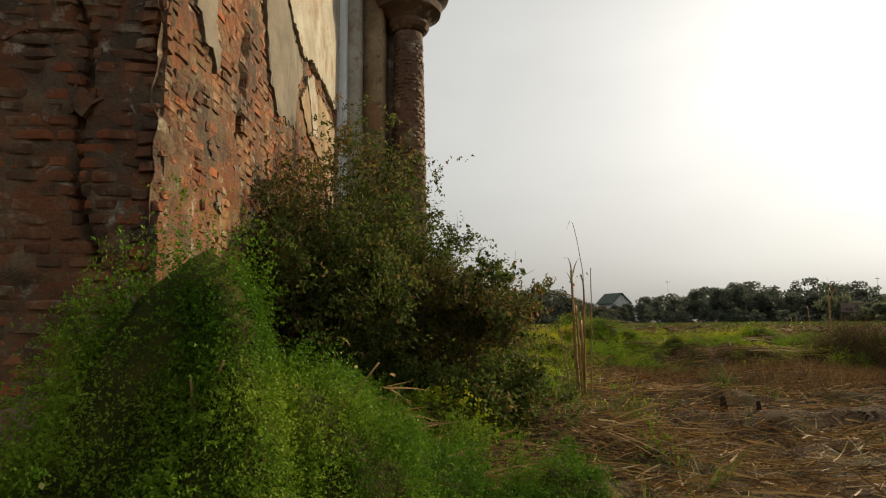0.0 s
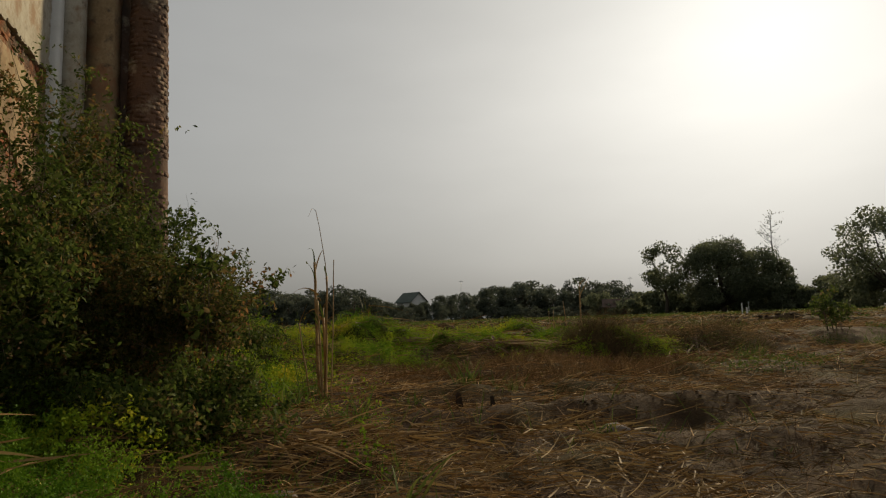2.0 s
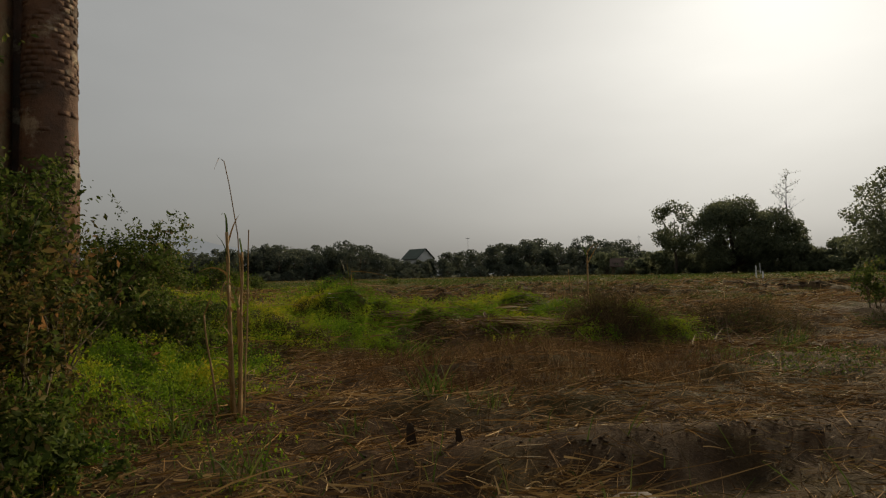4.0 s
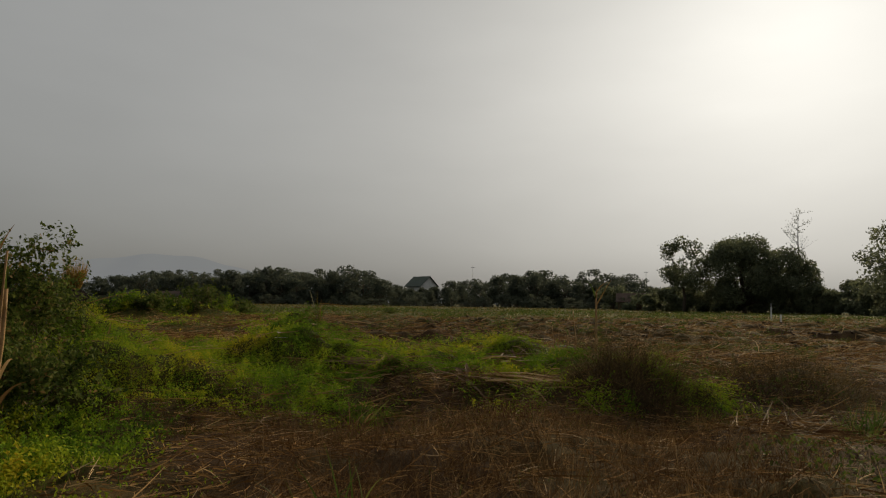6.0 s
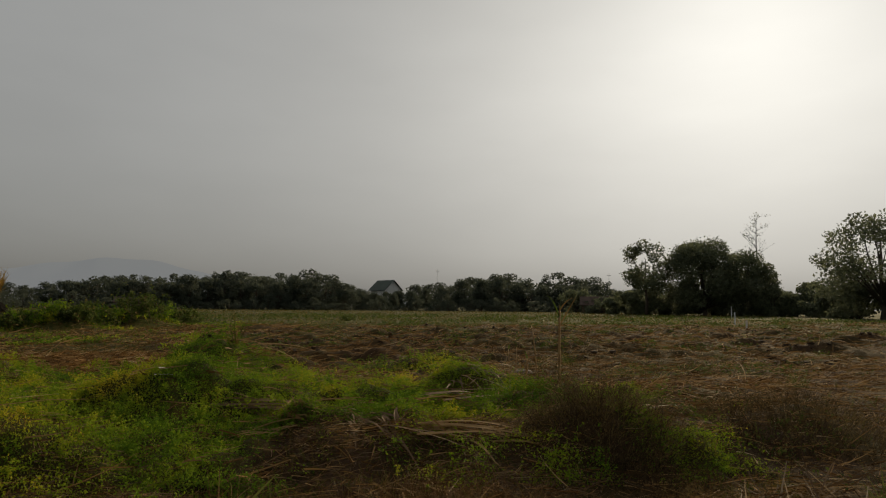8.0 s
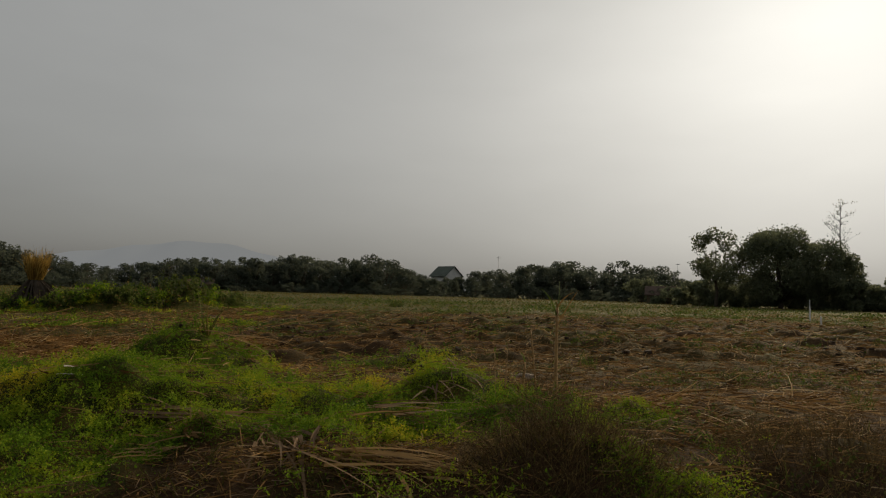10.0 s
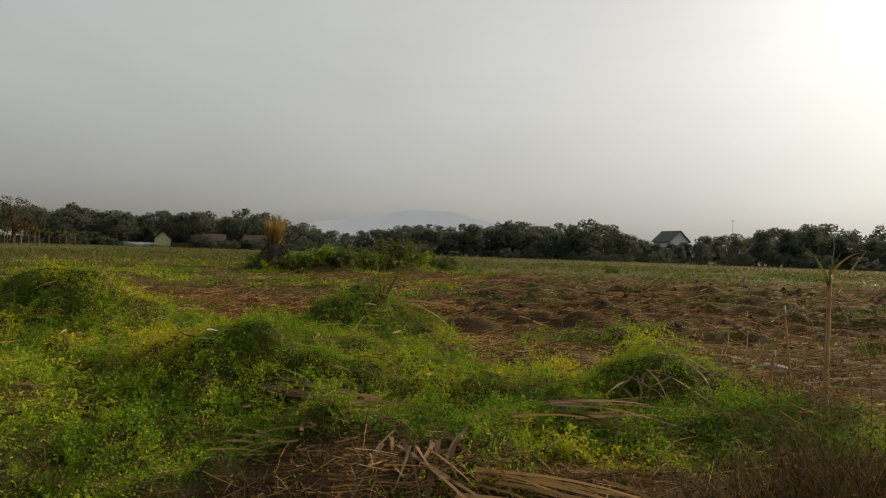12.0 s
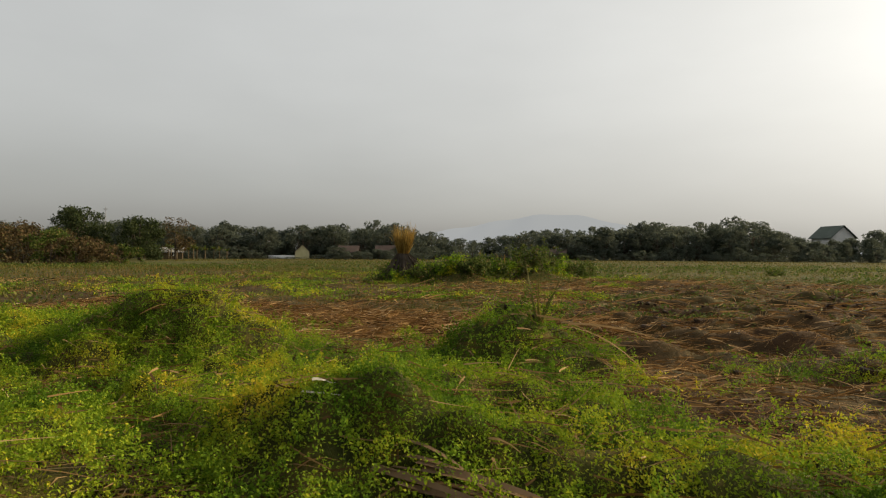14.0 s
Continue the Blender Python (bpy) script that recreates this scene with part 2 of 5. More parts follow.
M_BRICK = surface_material("weathered_brick", [(0.12, (0.055, 0.038, 0.028)), (0.34, (0.13, 0.062, 0.036)), (0.54, (0.23, 0.085, 0.038)), (0.74, (0.34, 0.105, 0.040)), (0.90, (0.25, 0.17, 0.10))], 2.2, 55, 0.92, 0.8, 0.012, by_object=0.5, stains=((1.5, 0.46, 0.60, (0.29, 0.18, 0.082), 0.7), (1.1, 0.50, 0.64, (0.075, 0.058, 0.045), 0.75), (4.5, 0.54, 0.66, (0.34, 0.28, 0.19), 0.85), (14.0, 0.50, 0.66, (0.085, 0.06, 0.042), 0.7)))
M_COLUMN = surface_material("sooty_red_column", [(0.3, (0.075, 0.048, 0.036)), (0.5, (0.13, 0.080, 0.056)), (0.7, (0.185, 0.108, 0.074))], 1.2, 18, 0.92, 0.9, 0.02, stains=((0.9, 0.48, 0.62, (0.075, 0.062, 0.052), 0.85), (2.2, 0.56, 0.66, (0.40, 0.34, 0.25), 0.7)))
M_PLASTER_W = surface_material("white_plaster", [(0.25, (0.26, 0.22, 0.15)), (0.42, (0.30, 0.27, 0.21)), (0.7, (0.46, 0.43, 0.36))], 1.5, 25, 0.85, 0.3, 0.008, stains=((2.0, 0.54, 0.66, (0.24, 0.15, 0.085), 0.85), (7.0, 0.56, 0.68, (0.14, 0.11, 0.08), 0.7)))
M_PLASTER_Y = surface_material("ochre_plaster", [(0.25, (0.11, 0.075, 0.04)), (0.5, (0.24, 0.17, 0.095)), (0.72, (0.36, 0.28, 0.17))], 1.4, 25, 0.88, 0.4, 0.01, stains=((2.4, 0.5, 0.62, (0.24, 0.12, 0.065), 0.8), (6.0, 0.56, 0.68, (0.08, 0.06, 0.045), 0.8)))
M_PLASTER_G = surface_material("grey_plaster", [(0.3, (0.11, 0.095, 0.072)), (0.7, (0.22, 0.19, 0.145))], 2.0, 30, 0.88, 0.4, 0.008, stains=((3.0, 0.54, 0.66, (0.13, 0.10, 0.075), 0.8),))
M_ROOF = surface_material("dull_green_roof", [(0.3, (0.05, 0.065, 0.055)), (0.7, (0.085, 0.105, 0.085))], 0.6, 6, 0.7, 0.2)
M_ROOF_RED = surface_material("rusty_tile_roof", [(0.3, (0.06, 0.042, 0.034)), (0.7, (0.12, 0.082, 0.065))], 0.6, 6, 0.8, 0.2)
M_WHITE = surface_material("whitewash", [(0.3, (0.52, 0.52, 0.50)), (0.7, (0.72, 0.72, 0.70))], 0.5, 6, 0.8, 0.1)
M_CREAM = surface_material("cream_paint", [(0.3, (0.42, 0.38, 0.20)), (0.7, (0.56, 0.51, 0.30))], 0.5, 6, 0.8, 0.1)
M_DARKPANE = surface_material("dark_window", [(0.3, (0.02, 0.02, 0.022)), (0.7, (0.04, 0.04, 0.045))], 1, 8, 0.25, 0.05)
M_METAL = surface_material("weathered_metal", [(0.3, (0.16, 0.16, 0.16)), (0.7, (0.30, 0.30, 0.29))], 1, 20, 0.5, 0.1)


def haze_material():
    m, t, b, out = node_material("hazy_distance")
    b.inputs["Base Color"].default_value = (0.03, 0.035, 0.04, 1)
    b.inputs["Roughness"].default_value = 1.0
    b.inputs["Specular IOR Level"].default_value = 0.0
    # emission imitates light scattered by haze; the mountain itself gives none
    b.inputs["Emission Color"].default_value = (0.276, 0.282, 0.280, 1)
    b.inputs["Emission Strength"].default_value = HAZE_GLOW
    return m


HAZE_GLOW = 1.0
M_HAZE = haze_material()


# ---- mesh helpers ----
def link_mesh(name, me, mat, parent=None, label="", smooth=False):
    if mat:
        me.materials.append(mat)
    if smooth:
        me.polygons.foreach_set("use_smooth", np.ones(len(me.polygons), dtype=bool))
    ob = new(name, me)
    if parent is not None:
        ob.parent = parent
    if label:
        tagged(ob, label)
    return ob


def mesh_np(name, verts, faces):
    """A mesh from arrays: verts (n, 3), faces (m, k)."""
    verts = np.ascontiguousarray(verts, dtype=np.float32)
    faces = np.ascontiguousarray(faces, dtype=np.int32)
    me = bpy.data.meshes.new(name)
    n, (m, k) = len(verts), faces.shape
    me.vertices.add(n)
    me.vertices.foreach_set("co", verts.ravel())
    me.loops.add(m * k)
    me.loops.foreach_set("vertex_index", faces.ravel())
    me.polygons.add(m)
    me.polygons.foreach_set("loop_start", np.arange(0, m * k, k, dtype=np.int32))
    me.update(calc_edges=True)
    return me


def part(name, bm, material, parent, label="", smooth=False):
    me = bpy.data.meshes.new(name)
    bm.to_mesh(me)
    bm.free()
    return link_mesh(name, me, material, parent, label, smooth)


def part_np(name, vf, material, parent, label="", smooth=False):
    return link_mesh(name, mesh_np(name, *vf), material, parent, label, smooth)


def joined(pieces):
    """Several (verts, faces) of one face size as one."""
    vs, fs, o = [], [], 0
    for v, f in pieces:
        vs.append(np.asarray(v, dtype=float).reshape(-1, 3))
        fs.append(np.asarray(f, dtype=int) + o)
        o += len(vs[-1])
    return np.concatenate(vs), np.concatenate(fs)


def thing(name, at=(0, 0, 0), label="", category="", group="", kind=""):
    e = new(name)
    e.location = at
    return tagged(e, label, category, group, kind)


def leaf_cloud(P, size, up=0.5, ratio=0.5, r=None):
    """Diamond leaves, folded along the rib, at the points P; size is each leaf's length."""
    r = r or rng
    n = len(P)
    size = np.broadcast_to(size, n)[:, None] * r.uniform(0.65, 1.35, (n, 1))
    d = r.normal(size=(n, 3))
    d /= np.linalg.norm(d, axis=1, keepdims=True)
    nrm = r.normal(size=(n, 3)) + np.array([0, 0, up * 3])
    side = np.cross(d, nrm)
    side /= np.linalg.norm(side, axis=1, keepdims=True) + 1e-9
    fold = np.cross(side, d) * size * 0.12
    a = P - d * size * 0.5
    c = P + d * size * 0.5
    b = P + side * size * ratio * 0.5 + fold
    e = P - side * size * ratio * 0.5 + fold
    V = np.stack([a, b, c, e], axis=1).reshape(-1, 3)
    i = np.arange(n)[:, None] * 4
    F = np.concatenate([i + [0, 1, 2], i + [0, 2, 3]], axis=0)
    return V, F


def ribbons(P, D, L, W, droop, seg=3, side=None, r=None, taper=0.85):
    """Blades from P along D, of length L and width W, that sag by droop * L at the tip."""
    r = r or rng
    n = len(P)
    D = D / (np.linalg.norm(D, axis=1, keepdims=True) + 1e-9)
    L = np.broadcast_to(L, n)[:, None]
    W = np.broadcast_to(W, n)[:, None]
    droop = np.broadcast_to(droop, n)[:, None]
    if side is None:
        side = np.cross(D, r.normal(size=(n, 3)))
    side = side / (np.linalg.norm(side, axis=1, keepdims=True) + 1e-9)
    bendv = r.normal(size=(n, 3)) * 0.10
    rows_ = []
    for k in range(seg + 1):
        s = k / seg
        c = P + D * L * s + bendv * L * s * s - np.array([0, 0, 1.0]) * droop * L * s * s
        w = W * 0.5 * (1 - taper * s ** 1.5)
        rows_ += [c - side * w, c + side * w]
    V = np.stack(rows_, axis=1).reshape(-1, 3)
    m = 2 * (seg + 1)
    i = np.arange(n)[:, None] * m
    F = np.concatenate([i + [2 * k, 2 * k + 1, 2 * k + 3, 2 * k + 2] for k in range(seg)], axis=0)
    return V, F


def tube(points, radii, sides=6):
    """A closed, tapered tube along points, of quads (the caps are fans of thin quads)."""
    pts = [Vector(p) for p in points]
    V, F = [], []
    for k, p in enumerate(pts):
        d = (pts[min(k + 1, len(pts) - 1)] - pts[max(k - 1, 0)]).normalized()
        a = d.orthogonal().normalized()
        b = d.cross(a)
        for j in range(sides):
            t = 2 * math.pi * j / sides
            V.append(tuple(p + (a * math.cos(t) + b * math.sin(t)) * radii[k]))
    for k in range(len(pts) - 1):
        for j in range(sides):
            j2 = (j + 1) % sides
            F.append((k * sides + j, k * sides + j2, (k + 1) * sides + j2, (k + 1) * sides + j))
    for k, flip in ((0, True), (len(pts) - 1, False)):
        V.append(tuple(pts[k]))
        c = len(V) - 1
        for j in range(0, sides - 1, 2):
            q = [c, k * sides + j, k * sides + j + 1, k * sides + (j + 2) % sides]
            F.append(tuple(q[::-1] if flip else q))
    return np.array(V), np.array(F)


def box_vf(x0, x1, y0, y1, z0, z1):
    V = np.array([(x, y, z) for z in (z0, z1) for y in (y0, y1) for x in (x0, x1)], dtype=float)
    F = np.array([(0, 2, 3, 1), (4, 5, 7, 6), (0, 1, 5, 4), (2, 6, 7, 3), (0, 4, 6, 2), (1, 3, 7, 5)])
    return V, F


def lathe_bm(profile, sides=28, jitter=0.0):
    bm = bmesh.new()
    rings = []
    for k, (rad, z) in enumerate(profile):
        ring = []
        for j in range(sides):
            t = 2 * math.pi * j / sides
            q = rad + jitter * noise.noise(Vector((math.cos(t) * 2, math.sin(t) * 2, z * 3)))
            ring.append(bm.verts.new((q * math.cos(t), q * math.sin(t), z)))
        rings.append(ring)
    for a, b in zip(rings, rings[1:]):
        for j in range(sides):
            bm.faces.new((a[j], a[(j + 1) % sides], b[(j + 1) % sides], b[j]))
    bm.faces.new(rings[0][::-1])
    bm.faces.new(rings[-1])
    return bm


# ---- terrain ----
_TAB = np.random.default_rng(77).random((128, 128))


def vnoise(x, y):
    """Smooth noise of unit cell size, from -0.5 to 0.5."""
    x, y = np.asarray(x, dtype=float), np.asarray(y, dtype=float)
    xi, yi = np.floor(x).astype(int), np.floor(y).astype(int)
    fx, fy = x - xi, y - yi
    fx, fy = fx * fx * (3 - 2 * fx), fy * fy * (3 - 2 * fy)
    g = lambda i, j: _TAB[i & 127, j & 127]
    return (g(xi, yi) * (1 - fx) + g(xi + 1, yi) * fx) * (1 - fy) + (g(xi, yi + 1) * (1 - fx) + g(xi + 1, yi + 1) * fx) * fy - 0.5


def rough(x, y, cell, octaves=3):
    """Several octaves of vnoise, the widest of that cell."""
    z, a = 0.0, 1.0
    for k_ in range(octaves):
        c, s = math.cos(0.7 + 1.3 * k_), math.sin(0.7 + 1.3 * k_)
        z = z + a * vnoise((x * c - y * s) / cell + 17.3 * k_, (x * s + y * c) / cell + 9.1 * k_)
        a, cell = a * 0.55, cell * 0.5
    return z


GREEN = [  # patches that creeping plants have grown over: centre, radii
    (-2.25, 0.9, 0.95, 1.7), (-2.9, 0.75, 0.9, 0.9), (-0.95, 2.3, 0.6, 0.35), (-1.9, 2.0, 0.9, 1.0), (-2.6, 5.2, 1.6, 3.2), (-1.9, 8.6, 2.0, 2.4), (-1.7, 11.6, 2.2, 1.9), (1.2, 13.6, 3.4, 1.7), (0.6, 16.6, 1.9, 1.5),
    (4.7, 14.2, 1.3, 1.1), (-4.2, 16.0, 2.8, 1.9), (-6.5, 13.0, 3.5, 3.0), (4.0, 12.6, 1.6, 0.7), (6.35, 10.65, 0.45, 0.4), (5.9, 10.9, 0.4, 0.35), (-1.5, 14.6, 2.4, 1.6), (-11, 17, 4, 3),
    (6.2, 12.9, 1.2, 0.5), (0.8, 11.5, 1.1, 0.75), (2.1, 12.2, 1.2, 0.45), (3.5, 12.25, 1.0, 0.40),
]


def green(x, y):
    x, y = np.asarray(x, dtype=float), np.asarray(y, dtype=float)
    g = np.zeros(np.broadcast(x, y).shape)
    for cx, cy, rx, ry in GREEN:
        g = np.maximum(g, 1.35 - (((x - cx) / rx) ** 2 + ((y - cy) / ry) ** 2))
    return np.clip(g + rough(x, y, 0.9, 3) * 0.7, 0, 1)


# heaps and hollows: centre, radii, height
HEAPS = [
    (-2.52, 0.92, 0.33, 0.36, 0.60), (-2.50, 0.60, 0.58, 0.85, 0.62), (-2.0, 1.55, 0.55, 0.60, 0.34), (-1.45, 1.15, 0.50, 0.5, 0.18), (-2.95, 0.25, 0.42, 0.40, 0.20), (-2.15, 2.1, 0.6, 0.5, 0.16), (-2.2, 0.55, 0.45, 0.4, 0.25),
    (-2.9, 3.2, 0.9, 1.2, 0.55), (-2.4, 6.8, 1.3, 2.0, 0.45), (-3.2, 10.2, 1.6, 1.6, 0.4),
    (-1.2, 11.2, 1.3, 1.1, 0.42), (0.95, 13.5, 1.2, 0.7, 0.40), (0.72, 17.0, 0.85, 0.70, 0.82), (0.9, 15.4, 1.2, 1.2, 0.16),
    (4.9, 14.55, 0.48, 0.46, 0.50), (4.85, 13.85, 0.5, 0.25, -0.16), (2.2, 13.0, 0.9, 0.22, -0.16), (0.2, 12.6, 0.9, 0.25, -0.15), (-4.3, 16.2, 1.6, 1.1, 0.74), (3.2, 11.5, 0.9, 0.5, 0.14), (2.9, 13.4, 1.4, 0.7, 0.12),
    (5.4, 10.95, 0.8, 0.6, 0.40), (6.2, 10.7, 0.4, 0.35, 0.16), (8.3, 11.2, 1.0, 0.7, 0.18), (2.6, 4.9, 2.0, 0.25, 0.12), (2.8, 4.3, 1.9, 0.22, -0.12), (3.2, 8.6, 1.8, 0.9, 0.06),
    (-8.5, 38.5, 1.3, 1.0, 0.5), (-6.2, 43.0, 1.6, 1.2, 0.6), (0.6, 40.5, 0.9, 0.6, 0.25), (6.2, 18.5, 1.6, 0.3, 0.14), (3.6, 18.6, 0.9, 0.3, -0.14),
]


def height(x, y):
    x, y = np.asarray(x, dtype=float), np.asarray(y, dtype=float)
    z = np.interp(y, [-4, 0.0, 2.5, 4.6, 9.6, 10.6, 12.6, 16, 5000], [-0.58, -0.50, -0.33, -0.20, -0.18, -0.16, 0.08, 0.15, 0.15])
    near = np.exp(-(np.hypot(x - 2, y - 10) / 40.0) ** 2)
    z = z + (0.20 * rough(x, y, 1.7, 4) + 0.07 * rough(x + 31, y, 0.35, 2)) * near * np.clip((y + 1) / 3, 0.25, 1.0)
    z = z + 0.42 * np.clip(rough(x + 57, y + 13, 0.7, 3) + 0.02, -0.14, 1) * near * green(x, y)
    z = z + 0.13 * green(x, y) * near * np.clip(rough(x + 7, y + 19, 0.33, 2), -0.35, 0.6)
    # shallow furrows of the cut field
    fur = np.clip((y - 17) / 3, 0, 1) * np.clip((x + 1 - 0.02 * y) / 2, 0, 1) * np.exp(-(y / 60) ** 2)
    z = z + fur * (0.13 * np.sin(y * 4.4 + 0.5 * np.sin(x * 0.7) + 0.25 * x) * (1 + 2.0 * rough(x, y + 40, 1.5, 2)) + 0.42 * np.clip(rough(x + 11, y + 71, 0.9, 3) - 0.05, -0.1, 1))
    z = z + 0.85 * np.exp(-(((x + 2.3) / 1.1) ** 2 + ((y - 0.9) / 1.3) ** 2)) * np.clip(rough(x + 3, y + 8, 0.42, 2), -0.4, 0.6)
    for cx, cy, rx, ry, h in HEAPS:
        z = z + h * np.exp(-(((x - cx) / rx) ** 2 + ((y - cy) / ry) ** 2) ** (1.0 if cy < 4 else 1.25))
    return z


def field_green(x, y):
    """Green grass of the farther field."""
    x, y = np.asarray(x, dtype=float), np.asarray(y, dtype=float)
    far = np.clip((y - 44 + 3 * np.sin(x * 0.21)) / 8, 0, 1)
    left = np.clip((-x - 0.5 - 0.02 * y) / 2.5, 0, 1) * np.clip((y - 21.5) / 4, 0, 1) * 0.55
    patch = np.clip(np.sin(x * 0.33 + 1.2) * np.sin(y * 0.27 + x * 0.1) * 1.2 - 0.45, 0, 1) * np.clip((y - 24) / 6, 0, 1)
    return np.clip(np.maximum(np.maximum(far, left), patch) + rough(x, y, 2.6, 3) * 0.9, 0, 1) * (y > 15)


def axis_steps(lo, hi, step, out_lo, out_hi):
    mid = np.arange(lo, hi + step * 0.5, step)
    def grow(limit):
        a, d, s = [], 0.0, step
        while d < limit:
            s *= 1.04 if s < 0.8 else 1.18
            d += s
            a.append(d)
        return np.array(a)
    return np.concatenate([lo - grow(out_lo)[::-1], mid, hi + grow(out_hi)])


gx = axis_steps(-7.0, 14.0, 0.1, 3500, 3500)
gy = axis_steps(-2.5, 32.0, 0.12, 1500, 3800)
GX, GY = np.meshgrid(gx, gy)
GZ = height(GX, GY)
nx_, ny_ = len(gx), len(gy)
ii = np.arange(ny_ - 1)[:, None] * nx_ + np.arange(nx_ - 1)[None, :]
gf = np.stack([ii, ii + 1, ii + 1 + nx_, ii + nx_], axis=-1).reshape(-1, 4)
g_me = mesh_np("ground", np.stack([GX, GY, GZ], axis=-1).reshape(-1, 3), gf)
cov = g_me.attributes.new("cover", "FLOAT", "POINT")
cov.data.foreach_set("value", np.clip(np.maximum(green(GX, GY) * 0.95, field_green(GX, GY) * (1 - green(GX, GY))), 0, 1).astype(np.float32).ravel())
ground = link_mesh("ground", g_me, M_GROUND, smooth=True)
tagged(ground, "harvested cane field of brown soil, straw and grass", "ground", kind="structure")

# faint mountain, its haze put in as a glow of its surface
az = np.radians(np.linspace(-40, 24, 97))
prof = 205 * np.exp(-((np.degrees(az) + 13) / 9.5) ** 2) + 70 * np.exp(-((np.degrees(az) + 25) / 7) ** 2) + 40 * np.exp(-((np.degrees(az) - 4) / 9) ** 2) + 4 * np.sin(az * 90) + 2
hv = np.stack([np.stack([3000 * np.sin(az), 3000 * np.cos(az), np.full_like(az, -2)], 1), np.stack([3200 * np.sin(az), 3200 * np.cos(az), prof], 1), np.stack([3500 * np.sin(az), 3500 * np.cos(az), np.full_like(az, -2)], 1)])
k = np.arange(96)
hf = np.concatenate([np.stack([r_ * 97 + k + 1, r_ * 97 + k, (r_ + 1) * 97 + k, (r_ + 1) * 97 + k + 1], 1) for r_ in (0, 1)])
tagged(link_mesh("backdrop", mesh_np("backdrop", hv.reshape(-1, 3), hf), M_HAZE, smooth=True), "faint blue mountain with thick haze painted on as a glow", "mountain", kind="structure")

# ---- ruined building ----
CORNER = Vector((-2.95, 1.25, 0))
U = Vector((-1.1, 6.95, 0)).normalized()       # along the long wall, away from the corner
N = Vector((U.y, -U.x, 0))                     # out of the long wall
ruin = thing("ruined_building", CORNER, "ruined brick building with peeling plaster and a corner column", "building")
ROT = Matrix((U, -N, Vector((0, 0, 1)))).transposed().to_4x4()   # local x: along the wall, local -y: outwards
ruin.matrix_world = Matrix.Translation(CORNER) @ ROT
WALL_LEN, WALL_TOP, WALL_BASE = 8.6, 8.4, -0.9


def wall_part(name, s0, s1, d0, d1, mat, label="", z0=WALL_BASE, z1=WALL_TOP):
    return part_np(name, box_vf(s0, s1, d0, d1, z0, z1), mat, ruin, label)


HOLES = [(1.40, 1.60, 2.20, 2.36), (1.40, 1.62, 2.52, 2.72), (1.42, 1.64, 2.88, 3.08), (1.24, 1.42, 3.25, 3.40)]


def holed_wall():
    """The long wall as courses of blocks that leave open putlog holes in its outer half."""
    s_cuts = sorted({0.0, WALL_LEN + 2.4} | {v for h_ in HOLES for v in h_[:2]})
    z_cuts = sorted({WALL_BASE, WALL_TOP} | {v for h_ in HOLES for v in h_[2:]})
    blocks = []
    for s0, s1 in zip(s_cuts, s_cuts[1:]):
        for z0, z1 in zip(z_cuts, z_cuts[1:]):
            cs, cz_ = (s0 + s1) / 2, (z0 + z1) / 2
            hole = any(a_ < cs < b_ and c_ < cz_ < d_ for a_, b_, c_, d_ in HOLES)
            blocks.append(box_vf(max(s0, 0.12), s1, 0.35 if hole else 0.12, 0.6, z0, z1))
    return joined(blocks)


long_wall = part_np("wall", holed_wall(), M_MORTAR, ruin, "exposed brick core with crumbling mortar and putlog holes")
end_wall = wall_part("wall", 0.12, 0.6, 0.6, 6.0, M_MORTAR, "dark damp brick end wall")
wall_part("wall", 0.6, WALL_LEN + 2.4, 5.4, 6.0, M_MORTAR)
wall_part("wall", WALL_LEN + 1.8, WALL_LEN + 2.4, 0.6, 5.4, M_MORTAR)


def crack(z):
    return 0.38 + 0.05 * math.sin(z * 5.1) + 0.10 * (z - 1.6)


def worn(face, s_, z):
    """How far the weather has eaten into a wall face, in metres."""
    q = 40.0 * face
    d = 0.055 * np.clip(rough(s_ + q, z * 1.1 + 3, 1.1, 3) + 0.1, 0, 1) + 0.05 * np.clip(rough(s_ * 1.3 + q + 9, z + 31, 0.35, 2) - 0.12, 0, 1)
    return d + 0.10 * np.exp(-s_ / 0.14) * np.clip(rough(z * 1.0 + 4, s_ + q, 0.30, 2) + 0.25, 0, 1)


def mortar_face(face, s0, s1, z0, z1, parent):
    """The uneven mortar between the bricks: eaten back in places, lying over the bricks in others."""
    sa, za = np.arange(s0, s1, 0.035), np.arange(z0, z1, 0.035)
    S, Z = np.meshgrid(sa, za)
    lie = np.clip((rough(S + 13 + 40 * face, Z + 7, 0.5, 4) - (0.24 if face else 0.12)) * 5, 0, 1)
    D = worn(face, S, Z) + 0.005 - 0.022 * lie + 0.020 * rough(S, Z + 50, 0.09, 2)
    D = np.maximum(D, -0.015)
    if face == 0:
        for h_ in HOLES:
            D = np.where((S > h_[0]) & (S < h_[1]) & (Z > h_[2]) & (Z < h_[3]), 0.33, D)
    else:
        c_ = 0.38 + 0.05 * np.sin(Z * 5.1) + 0.10 * (Z - 1.6)
        D = np.where((np.abs(S - c_) < 0.022) & (Z > 1.0) & (Z < 3.6), 0.11, D)
    n_s = len(sa)
    i_ = np.arange(len(za) - 1)[:, None] * n_s + np.arange(n_s - 1)[None, :]
    F = np.stack([i_, i_ + 1, i_ + 1 + n_s, i_ + n_s], axis=-1).reshape(-1, 4)
    V = np.stack([S, D, Z] if face == 0 else [D, S, Z], axis=-1).reshape(-1, 3)
    return part_np("mortar", (V, F if face == 0 else F[:, ::-1]), M_MORTAR, parent, "crumbling tan lime mortar", True)


